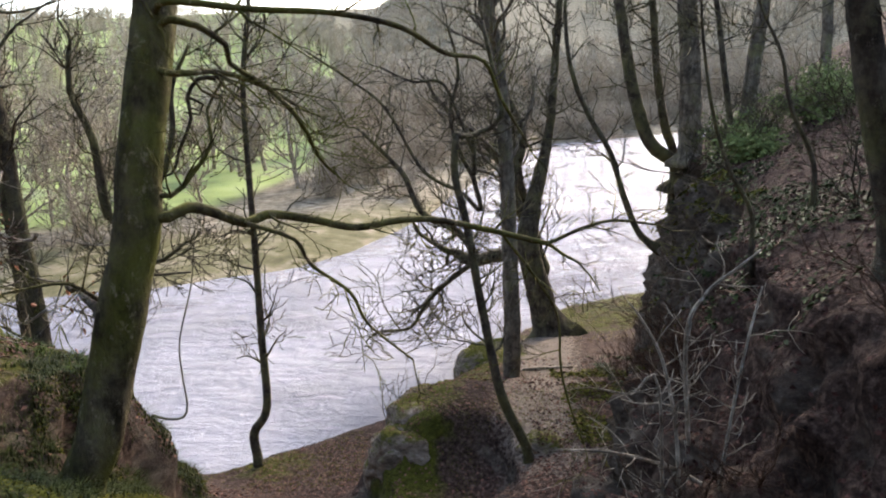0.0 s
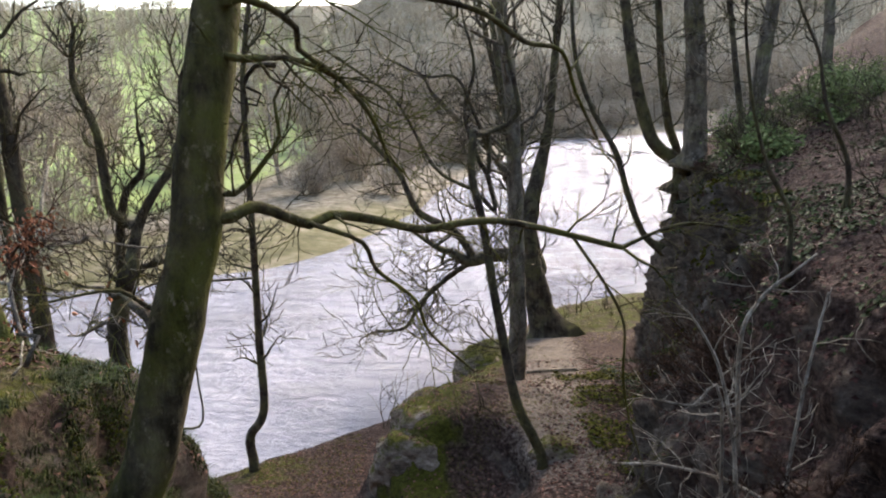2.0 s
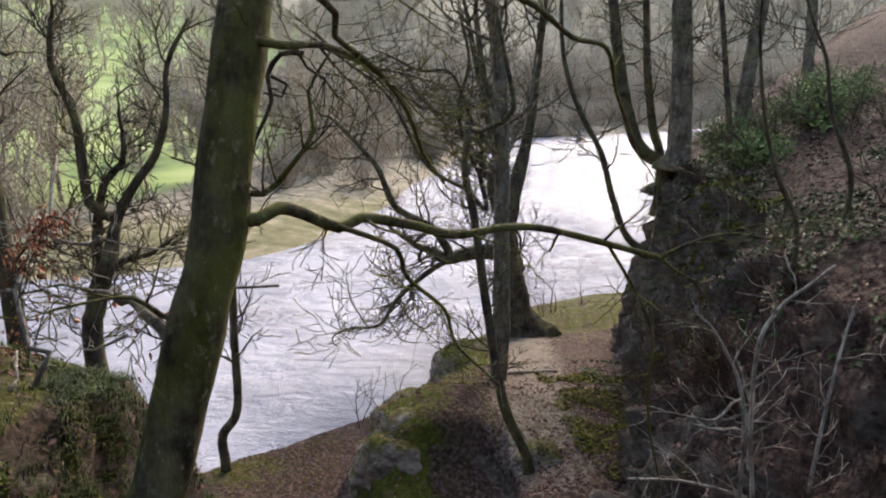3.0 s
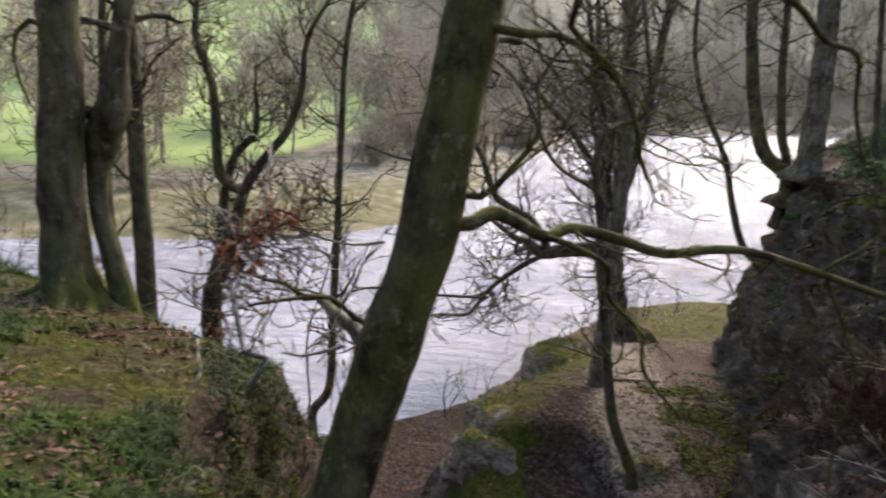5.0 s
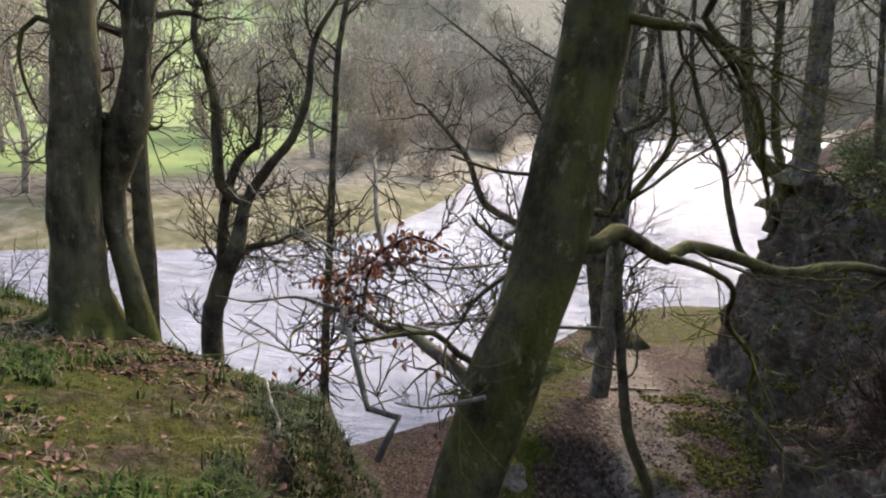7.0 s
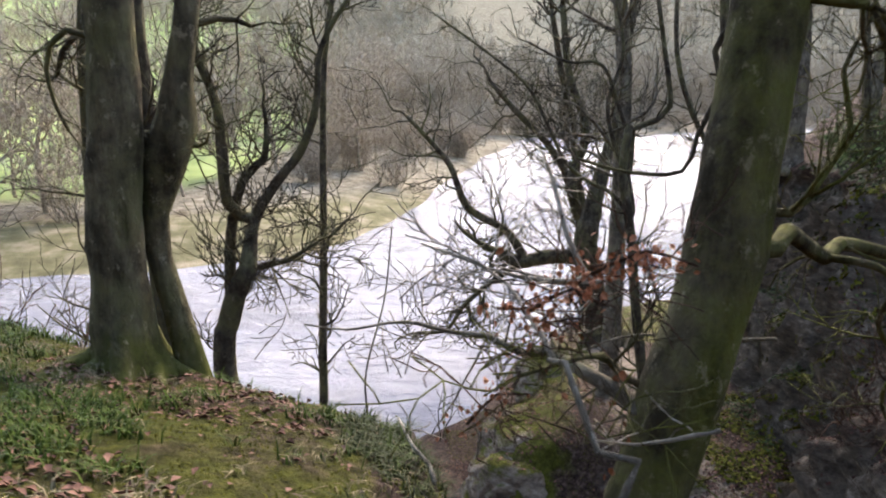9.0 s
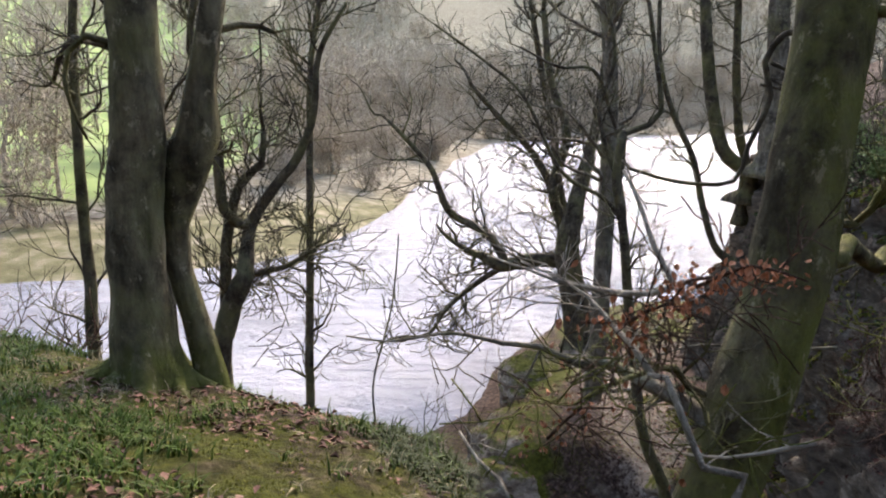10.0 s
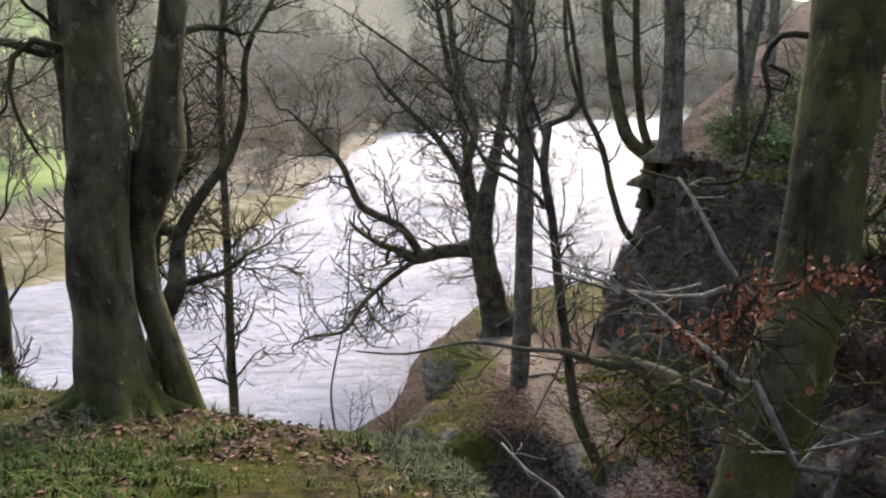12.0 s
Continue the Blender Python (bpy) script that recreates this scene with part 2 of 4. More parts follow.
# ---- the lie of the land ----
WATER_Z = -11.0
KNOLL = [(-6.0, 10.4), (-5.1, 10.0), (-4.5, 9.3), (-4.25, 8.2), (-4.3, 7.2), (-4.2, 6.2), (-3.95, 5.2), (-3.2, 3.6), (-2.0, 2.0), (0, 0), (-20, -3), (-24, 9.5), (-9, 10.8)]
SPIT = [(-2.1, 16.6), (-1.2, 20.3), (-0.4, 22.5), (0.6, 25), (1.5, 28), (3, 31), (5.5, 34), (8, 35.5), (14, 34), (10, 28), (7, 24), (5, 15), (1, 11.5), (-1.5, 13)]
SHORE = [(-60, 14), (-25, 20), (-14, 21), (-8.5, 22.6), (-4.8, 25.0), (-2.7, 26.6), (-1.4, 27.8), (-0.5, 29.4), (0.5, 32.2), (2.4, 35), (5.6, 39.2), (9.3, 40.8), (18, 42), (40, 70), (70, 95), (140, 110), (400, 120), (400, -200), (-400, -200), (-400, 10)]
CLIFF = [(8.2, 26.6), (7.5, 24), (6.6, 20.5), (5.6, 15.5), (4.6, 12), (4.3, 9), (4.4, 6), (4.6, 3), (3.0, -1), (3, -30), (400, -100), (400, 90), (70, 70), (30, 45), (11, 29)]
FAR = [(-400, 36), (-60, 39), (-19.3, 45.5), (-12, 49.3), (-7.4, 54), (-2, 66), (1.3, 80), (7.5, 104), (19, 138), (38, 146), (85, 166), (160, 175), (500, 180), (900, 2000), (-900, 2000), (-900, 36)]


def distance(x, y, poly):
    """Metres to the outline of poly: outside positive, inside negative."""
    best = np.full(x.shape, 1e9)
    inside = np.zeros(x.shape, bool)
    for (ax, ay), (bx, by) in zip(poly, poly[1:] + poly[:1]):
        ex, ey = bx - ax, by - ay
        t = np.clip(((x - ax) * ex + (y - ay) * ey) / (ex * ex + ey * ey), 0, 1)
        best = np.minimum(best, np.hypot(x - ax - t * ex, y - ay - t * ey))
        cross = ((ay > y) != (by > y)) & (x < (bx - ax) * (y - ay) / ((by - ay) if by != ay else 1e-9) + ax)
        inside ^= cross
    return np.where(inside, -best, best)


_rs = np.random.RandomState(3)
TABLE = _rs.rand(256, 256)


def bumps(x, y):
    """Smooth value noise from -1 to 1."""
    xi, yi = np.floor(x).astype(int), np.floor(y).astype(int)
    u, v = x - xi, y - yi
    u, v = u * u * (3 - 2 * u), v * v * (3 - 2 * v)
    g = lambda i, j: TABLE[i % 256, j % 256]
    return 2 * ((g(xi, yi) * (1 - u) + g(xi + 1, yi) * u) * (1 - v) + (g(xi, yi + 1) * (1 - u) + g(xi + 1, yi + 1) * u) * v) - 1


def rough(x, y, scale, octaves=4):
    s, a = 0, 1.0
    for k in range(octaves):
        s = s + a * bumps(x * scale + 17.3 * k, y * scale - 9.1 * k)
        scale, a = scale * 2.07, a * 0.5
    return s / 1.9


def smax(a, b, k):
    return np.logaddexp(a / k, b / k) * k


def step01(v, a, b):
    t = np.clip((v - a) / (b - a), 0, 1)
    return t * t * (3 - 2 * t)


def height(x, y):
    x, y = np.asarray(x, float), np.asarray(y, float)
    wob = 0.35 * rough(x, y, 0.7, 3)
    ahead = x * 0.487 + y * 0.873
    # slope below the path, down into the gully
    # and an unseen hill behind the path, added to block light from the sky
    slope = 0.02 * rough(x, y, 1.0) - 0.78 * np.maximum(ahead - 1.0, 0) + np.minimum(0.1 * np.maximum(-ahead - 0.6, 0) + 0.75 * np.maximum(-ahead - 2.2, 0), 26)
    slope = np.maximum(slope, -60)
    # knoll with the twin tree
    d = distance(x, y, KNOLL) + 0.35 * wob
    steep = np.where(x > -5.6, 2.6, 0.95 - 0.42 * step01(-x, 8, 10))
    knoll = -0.03 - 0.3 * np.maximum(ahead - 0.35, 0) - 0.42 * np.maximum(ahead - 4.8, 0) + 0.1 * rough(x, y, 0.8) - 0.12 * np.exp(np.minimum(d, 0) / 0.5) - steep * np.maximum(d, 0)
    # spit with the footpath
    d = distance(x, y, SPIT) + 0.6 * wob
    spit = -7.1 - 0.2 * np.clip(y - 19.5, 0, 11.5) + 0.12 * rough(x, y, 0.5) - (1.3 + 3.0 * step01(y, 19, 22)) * np.maximum(d, 0) - 0.25 * np.exp(np.minimum(d, 0) / 0.6)
    spit = spit + 0.5 * np.exp(-((x + 0.2) ** 2 / 3.5 + (y - 19.0) ** 2 / 2.6)) - 0.5 * np.exp(-((x + 0.2) ** 2 / 3.0 + (y - 15.9) ** 2 / 1.0))
    spit = spit - 0.6 * step01(y, 18.0, 16.6) * step01(x, 1.1, 0.2) * step01(y, 11, 14)
    # low shore
    d = distance(x, y, SHORE) + 0.4 * wob
    shore = WATER_Z - 0.55 * np.maximum(d, -0.6) - 0.13 * np.maximum(np.minimum(d, -0.6), -9) - 0.05
    # cliff and ridge
    d = distance(x, y, CLIFF) + 1.0 * wob
    steep = 3.5 - 1.9 * step01(y, 19, 12)
    steep = np.where(x > 12, np.where(y > 26, 3.2, 1.0), steep)
    top = -1.3 - 0.55 * step01(y, 17, 24) + 0.22 * np.clip(x - 4.5, 0, 4) + 0.4 * np.clip(x - 8.5, 0, 50) + 0.7 * step01(y, 12, 2) + 0.25 * rough(x, y, 0.4)
    cliff = top - 0.35 * np.exp(np.minimum(d, 0) / 0.7) - steep * np.maximum(d, 0)
    near = smax(smax(smax(smax(slope, knoll, 0.12), spit, 0.2), shore, 0.2), cliff, 0.15)
    # far side: beach, scrub, meadow, rising hill
    d = -distance(x, y, FAR) + 1.5 * rough(x, y, 0.12, 3)
    far = WATER_Z - 0.3 + 0.16 * np.clip(d, -6, 9) + 0.015 * np.clip(d - 9, 0, 60) + (0.15 + 0.1 * step01(x + 0.1 * y, 0, 60)) * np.maximum(d - 45, 0) * step01(d, 45, 140)
    far = far + 6 * rough(x, y, 0.008, 3) * step01(d, 60, 200)
    far = np.minimum(far, 70 + 25 * step01(x, 0, 100) + 10 * rough(x, y, 0.006, 2))
    return np.maximum(np.maximum(near, far), WATER_Z - 1.5)


def ground_at(x, y):
    return float(height(np.array([x]), np.array([y]))[0])


def axis(low, high, fine_low, fine_high, fine):
    a = list(np.arange(fine_low, fine_high, fine))
    s, v = fine, fine_high
    while v < high:
        a.append(v)
        s = min(s * 1.12, 30)
        v += s
    s, v = fine, fine_low
    while v > low:
        s = min(s * 1.12, 30)
        v -= s
        a.insert(0, v)
    return np.array(a)


def build_ground():
    xs, ys = axis(-900, 900, -12, 10, 0.1), axis(-120, 1500, 1.0, 33, 0.1)
    gx, gy = np.meshgrid(xs, ys)
    z = height(gx, gy)
    e = 0.15
    nx, ny = (height(gx - e, gy) - height(gx + e, gy)) / (2 * e), (height(gx, gy - e) - height(gx, gy + e)) / (2 * e)
    ln = np.sqrt(nx * nx + ny * ny + 1)
    close = step01(np.hypot(gx, gy - 12), 60, 30)
    steepness = step01(1 - 1 / ln, 0.18, 0.55) * close
    rr = (0.6 * rough(gx * 1.0 + z * 0.4, gy + z * 0.9, 0.9, 5) + np.where((gx > 1.5) | (gy > 12), 0.4, 0.12) * rough(gx + z * 1.3, gy - z * 1.1, 2.2, 4)) * steepness + 0.05 * rough(gx, gy, 2.3, 3) * close
    ridge = np.abs(rough(gx + z * 0.8, gy - z * 0.9, 0.55, 3))
    rr = rr - 0.5 * np.maximum(0.35 - ridge, 0) * steepness * 2
    bed = 1.35 * (z + 0.5 * rough(gx, gy, 0.35, 3))
    rr = rr + 0.34 * (np.abs(bed - np.floor(bed) - 0.5) - 0.25) * 2 * steepness * ((gx > 3) & (gy > 9))
    guard = step01(np.abs(gx * 0.487 + gy * 0.873), 0.4, 2.2)
    rr = rr * np.where(gy < 5, guard, 1)
    px, py, pz = gx + nx / ln * rr, gy + ny / ln * rr, z + rr / ln
    verts = np.stack([px, py, pz], -1).reshape(-1, 3)
    rows, cols = gx.shape
    idx = np.arange(rows * cols).reshape(rows, cols)
    faces = np.stack([idx[:-1, :-1], idx[:-1, 1:], idx[1:, 1:], idx[1:, :-1]], -1).reshape(-1, 4)
    me = bpy.data.meshes.new("ground")
    me.vertices.add(len(verts))
    me.vertices.foreach_set("co", verts.ravel())
    me.loops.add(faces.size)
    me.loops.foreach_set("vertex_index", faces.ravel())
    me.polygons.add(len(faces))
    me.polygons.foreach_set("loop_start", np.arange(0, faces.size, 4))
    me.polygons.foreach_set("loop_total", np.full(len(faces), 4))
    me.polygons.foreach_set("use_smooth", np.ones(len(faces), bool))
    me.update()
    me.validate()
    far_d = -distance(gx, gy, FAR)
    flat = 1 - step01(1 - 1 / ln, 0.08, 0.3)
    kn = distance(gx, gy, KNOLL)
    sp = distance(gx, gy, SPIT)
    onland = far_d < -8
    trail = np.exp(-((gx - (1.9 + 0.13 * np.maximum(gy - 18, 0))) / 1.3) ** 2) * step01(gy, 13, 17) * (gy < 40) * (sp < 0.4)
    zones = {
        "rock": steepness * np.where(gx > 3, np.where(gy > 14, 0.95, 0.5), np.where(gy < 11, 0.5, 0.9)),
        "path": trail * 0.95 + 0.9 * step01(np.abs(gx * 0.487 + gy * 0.873), 0.9, 0.3) * (gy < 6),
        "moss": onland * (0.62 * flat * step01(kn, 1.2, -0.4) + 0.75 * step01(np.abs(sp + 0.3), 1.8, 0.3) * (gy > 14) * (gx < 2.2) + 0.4 * (gy > 30) * (gx < 14) * flat + 0.2 * (gx > 4) * flat + 0.6 * step01(np.hypot(gx + 6.3, (gy - 22.2) * 1.2), 2.2, 0.8)),
        "beach": step01(far_d, -2, 1) * step01(far_d, 22 - 15 * step01(gy, 55, 95), 10 - 7 * step01(gy, 55, 95)) * 0.95 * step01(gy, 100, 62),
        "meadow": step01(far_d, 34 - 14 * step01(-gx, 12, 24), 48 - 22 * step01(-gx, 12, 24)) * (1 - 0.75 * step01(gx + 0.25 * gy, 20, 70)),
        "brush": step01(far_d, 12 - 13 * step01(gy, 55, 85), 22 - 20 * step01(gy, 55, 85)) * (1 - step01(far_d, 34 - 14 * step01(-gx, 12, 24), 48 - 22 * step01(-gx, 12, 24)) * (1 - 0.75 * step01(gx + 0.25 * gy, 20, 70))),
    }
    for name, w in zones.items():
        a = me.attributes.new(name, "FLOAT", "POINT")
        a.data.foreach_set("value", np.clip(w, 0, 1).ravel().astype(np.float32))
    me.materials.append(GROUND)
    return tagged(new("ground", me), "brown leaf-strewn wooded bank, spit, cliff and far meadow", "ground", kind="structure")


ground = build_ground()


def build_water():
    verts, faces = [], []
    xs, ys = (-900, -60, -20, 0, 20, 60, 200, 900), (-5, 15, 30, 45, 60, 100, 160, 260)
    for y in ys:
        for x in xs:
            verts.append((x, y, WATER_Z))
    w = len(xs)
    for j in range(len(ys) - 1):
        for i in range(w - 1):
            faces.append((j * w + i, j * w + i + 1, (j + 1) * w + i + 1, (j + 1) * w + i))
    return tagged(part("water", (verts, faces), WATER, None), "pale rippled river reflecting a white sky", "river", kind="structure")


river = build_water()


# ---- rock outcrops on the spit ----
def outcrop(label, centre, half, turn, seed, undercut=0.25):
    """A lumpy, bedded block of stone with a flattened top and a hollow under its brow."""
    bm = bmesh.new()
    bmesh.ops.create_icosphere(bm, subdivisions=6, radius=1.0)
    off = Vector((seed * 3.7, seed * 1.3, seed * 2.1))
    for v in bm.verts:
        d = v.co.normalized()
        k = 1 / (abs(d.x) ** 2.5 + abs(d.y) ** 2.5 + abs(d.z) ** 2.5) ** (1 / 2.5)
        p = Vector((d.x * k * half[0], d.y * k * half[1], d.z * k * half[2]))
        q = p + off
        big = noise.noise(q * 0.8) * 0.3 + noise.noise(q * 1.9) * 0.16
        bed = noise.noise(Vector((q.x * 0.9, q.y * 0.9, q.z * 4.5))) * 0.07
        grit = noise.noise(q * 5.5) * 0.05 + noise.noise(q * 13) * 0.022
        crack = -0.1 * max(0.0, 1 - abs(noise.noise(q * 1.25 + Vector((5, 0, 0)))) * 9)
        side = math.hypot(d.x, d.y)
        p = p + d * (big + (bed + crack) * side + grit)
        if p.z < 0.15 * half[2]:
            squeeze = min(1.0, (0.15 * half[2] - p.z) / half[2])
            p.x, p.y = p.x * (1 - undercut * squeeze), p.y * (1 - undercut * squeeze)
        v.co = p
    bm.transform(Matrix.Translation(centre) @ Matrix.Rotation(radians(turn), 4, "Z"))
    me = bpy.data.meshes.new("rock_outcrop")
    bm.to_mesh(me)
    bm.free()
    me.materials.append(ROCK)
    me.polygons.foreach_set("use_smooth", [True] * len(me.polygons))
    return tagged(new("rock_outcrop", me), label, "rock", "rock outcrops")


OUTCROPS = [outcrop(*a) for a in (
    ("broad brown stone mound capped with bright moss below the footpath", (-0.5, 19.2, -7.78), (1.9, 1.6, 0.8), 18, 1, -0.15),
    ("mossy brown stone lobe on the gully's edge", (-1.55, 18.1, -8.25), (1.15, 1.1, 0.85), -25, 2, -0.2),
    ("mossy stone ledge above the river beside the old tree", (0.75, 26.2, -9.2), (1.1, 1.9, 0.95), -20, 3, 0.15),
    ("low mossy stone step beside the footpath", (2.35, 18.9, -7.65), (1.0, 0.5, 0.5), -28, 4),
    ("dark undercut stone at the sapling's foot", (1.95, 16.5, -7.5), (0.75, 0.5, 0.5), -10, 5, 0.5))]

# ---- trees ----
def grounded(points, sink=0.25):
    """Carries a trunk's foot down into the ground below it."""
    x, y, z, r = points[0]
    g = ground_at(x, y) - sink
    if z > g + 0.05:
        return [(x, y, g, r * 1.08)] + points
    return points


def upward(points, length, rnd, bend=0.12, tip=0.35):
    """Carries a trunk on above its last point."""
    a, b = Vector(points[-2][:3]), Vector(points[-1][:3])
    d, p, r = (b - a).normalized(), b, points[-1][3]
    more = []
    n = max(3, int(length / 0.8))
    for i in range(n):
        d = (d + Vector((rnd.gauss(0, bend), rnd.gauss(0, bend), 0.12))).normalized()
        p = p + d * (length / n)
        more.append((p.x, p.y, p.z, r * (1 - (1 - tip) * (i + 1) / n)))
    return points + more


def tree(name, label, trunk, bark_mat, limbs=(), up=5.0, crown=14, crown_len=1.6, depth=2, thin=0.005, seed=1, flare=0.0, sides=12, lump=0.12, limb_twigs=8, limb_len=0.9, limb_depth=1, crown_from=0.3, lift=0.08, step=0.18, group="", limb_names=(), kids=4, sink=0.25, trunk_label=""):
    rnd = random.Random(seed)
    foot = grounded([tuple(q) for q in trunk], sink)
    full = upward(foot, up, rnd) if up else foot
    line = curve(full, step)
    e = thing(name, foot[0][:3], label, "tree", group)
    data = ([], [])
    tube(data, line, sides, lump, flare, seed * 3.1)
    part("trunk", data, bark_mat, e, trunk_label)
    twigs = ([], [])
    wood = list(line)
    for k, limb in enumerate(limbs):
        limb = [tuple(q) for q in limb]
        root = min(wood, key=lambda q: (q[0] - limb[0][0]) ** 2 + (q[1] - limb[0][1]) ** 2 + (q[2] - limb[0][2]) ** 2)
        stem = min(line, key=lambda q: (q[0] - limb[0][0]) ** 2 + (q[1] - limb[0][1]) ** 2 + (q[2] - limb[0][2]) ** 2)
        if math.dist(stem[:3], limb[0][:3]) < 0.6:
            root = stem
        gap = math.dist(root[:3], limb[0][:3])
        if 0.05 < gap < 1.5:
            limb = [(*root[:3], limb[0][3] * 1.1)] + limb
        l = curve(limb, 0.1 if limb[0][3] < 0.06 else 0.25)
        wood.extend(l)
        data = ([], [])
        tube(data, l, 8, lump * 0.8, 0, seed + k)
        part("limb", data, bark_mat, e)
        twigs_along(twigs, l, limb_twigs, limb_len, limb_depth, rnd, thin, 0.2, lift * 0.5, kids=kids)
        tail = l[-1]
        d = Vector(l[-1][:3]) - Vector(l[-3][:3])
        sprout(twigs, tail[:3], d, limb_len, max(thin, tail[3] * 0.8), limb_depth, rnd, 0.3, lift * 0.3, thin, kids)
    if crown:
        twigs_along(twigs, line, crown, crown_len, depth, rnd, thin, crown_from, lift, kids=kids)
    if twigs[0]:
        part("crown", twigs, bark_mat, e)["kind"] = "stuff"
    return e


LEAN_TRUNK = [(-3.4, 5.62, -1.85, 0.192), (-3.17, 5.62, -1.32, 0.188), (-2.99, 5.7, -0.68, 0.186), (-2.85, 5.75, -0.16, 0.196), (-2.78, 5.78, 0.05, 0.184), (-2.67, 5.83, 0.49, 0.186), (-2.58, 5.92, 1.12, 0.172), (-2.49, 6.02, 1.65, 0.175), (-2.42, 6.14, 2.18, 0.170)]
LEAN_LIMB = [(-2.43, 5.83, 0.48, 0.048), (-2.31, 5.97, 0.53, 0.047), (-2.18, 6.11, 0.47, 0.045), (-1.93, 6.25, 0.33, 0.043), (-1.77, 6.4, 0.37, 0.04), (-1.41, 6.54, 0.28, 0.038), (-1.04, 6.69, 0.16, 0.036), (-0.64, 6.83, 0.18, 0.033), (-0.22, 6.98, 0.12, 0.03), (0.77, 7.13, -0.18, 0.027)]
LEAN_LIMB_END = [(0.77, 7.13, -0.18, 0.022), (1.09, 7.2, -0.07, 0.018), (1.43, 7.27, -0.01, 0.015), (1.89, 7.34, -0.09, 0.011)]
LEAN_HANG = [(-1.8, 6.03, 0.34, 0.021), (-1.52, 6.25, 0.16, 0.019), (-1.44, 6.46, -0.12, 0.017), (-1.14, 6.68, -0.46, 0.016), (-1.03, 6.9, -0.84, 0.014), (-0.63, 7.12, -1.32, 0.011)]
LEAN_HANG2 = [(0.31, 7.13, -0.05, 0.016), (0.65, 7.33, -0.56, 0.015), (0.9, 7.53, -1.06, 0.014), (0.95, 7.72, -1.7, 0.013), (1.07, 7.92, -2.26, 0.011), (1.26, 8.12, -2.86, 0.01)]
LEAN_L2 = [(-2.2, 5.83, 1.99, 0.029), (-2.06, 5.96, 1.95, 0.027), (-1.88, 6.08, 1.8, 0.025), (-1.9, 6.21, 1.66, 0.023), (-1.64, 6.34, 1.45, 0.02), (-1.42, 6.47, 1.15, 0.018), (-1.31, 6.59, 0.83, 0.015), (-1.2, 6.72, 0.66, 0.013)]
LEAN_L3 = [(-2.21, 5.83, 1.59, 0.027), (-2.0, 6.05, 1.6, 0.024), (-1.8, 6.27, 1.53, 0.02), (-1.59, 6.49, 1.39, 0.017), (-1.43, 6.72, 1.24, 0.012)]
LEAN_L4 = [(-2.17, 5.73, 2.11, 0.028), (-1.63, 5.99, 2.05, 0.027), (-1.03, 6.25, 2.01, 0.025), (-0.51, 6.5, 1.89, 0.024), (-0.15, 6.76, 1.67, 0.022), (0.2, 7.02, 1.59, 0.019), (0.37, 7.27, 1.23, 0.017), (0.62, 7.52, 0.8, 0.014)]
LEAN_L5 = [(-2.38, 5.83, 0.65, 0.022), (-2.21, 5.9, 0.81, 0.019), (-2.05, 5.98, 1.04, 0.015), (-2.08, 6.05, 1.3, 0.012), (-1.93, 6.12, 1.55, 0.009)]
LEAN_LEFT = [(-3.12, 5.82, -0.15, 0.02), (-3.25, 5.72, 0.0, 0.016), (-3.46, 5.62, 0.01, 0.012), (-3.67, 5.52, -0.01, 0.009)]
HANG_ROOT = [(-2.17, 6.67, 1.56, 0.022), (-2.34, 6.7, 1.56, 0.02), (-2.45, 6.69, 1.4, 0.018), (-2.42, 6.64, 1.22, 0.016), (-2.55, 6.59, 0.94, 0.014), (-2.63, 6.56, 0.75, 0.012), (-2.92, 6.61, 0.74, 0.01), (-3.2, 6.68, 0.81, 0.008)]
HANG_ROOT2 = [(-2.42, 6.68, 1.4, 0.013), (-2.3, 6.64, 1.34, 0.011), (-2.34, 6.63, 1.25, 0.01), (-2.48, 6.66, 1.28, 0.008)]
LEAN_TREE = tree("beech_tree", "leaning moss-stained beech with one long crooked low limb", LEAN_TRUNK, BARK_LEAN,
     (LEAN_LIMB, LEAN_LIMB_END, LEAN_HANG, LEAN_HANG2, LEAN_L2, LEAN_L3, LEAN_L4, LEAN_L5, LEAN_LEFT),
     up=7, crown=8, crown_len=2.0, depth=2, thin=0.0035, seed=11, sides=20, lump=0.1, limb_twigs=7, limb_len=0.7, limb_depth=2, crown_from=0.72, flare=0.0, step=0.1, kids=3, sink=1.0)

TWIN1 = [(-6.49, 8.59, -1.39, 0.277), (-6.53, 8.59, -1.06, 0.258), (-6.54, 8.6, -0.67, 0.24), (-6.54, 8.6, 0.09, 0.219), (-6.44, 8.59, 0.98, 0.198), (-6.41, 8.58, 1.82, 0.178)]
TWIN2 = [(-6.09, 8.82, -1.15, 0.133), (-6.17, 8.82, -0.74, 0.121), (-6.28, 8.83, -0.29, 0.11), (-6.28, 8.83, 0.09, 0.118), (-6.18, 8.83, 0.52, 0.195), (-6.04, 8.81, 0.85, 0.179), (-6.0, 8.81, 1.21, 0.118), (-5.93, 8.8, 1.56, 0.103), (-5.87, 8.8, 1.86, 0.102)]
TWIN1_BR = [(-6.66, 8.8, 1.53, 0.031), (-6.85, 8.82, 1.58, 0.027), (-7.0, 8.83, 1.46, 0.023), (-7.05, 8.84, 1.27, 0.019), (-7.01, 8.83, 1.01, 0.015), (-6.92, 8.83, 0.78, 0.011)]
TWIN2_BR = [(-5.87, 9.03, 1.65, 0.032), (-5.71, 9.02, 1.69, 0.028), (-5.55, 9.0, 1.68, 0.023), (-5.43, 8.99, 1.63, 0.018)]
TWIN2_SPIKE = [(-6.13, 8.95, 0.69, 0.071), (-6.01, 8.94, 0.67, 0.045), (-5.9, 8.93, 0.65, 0.019)]
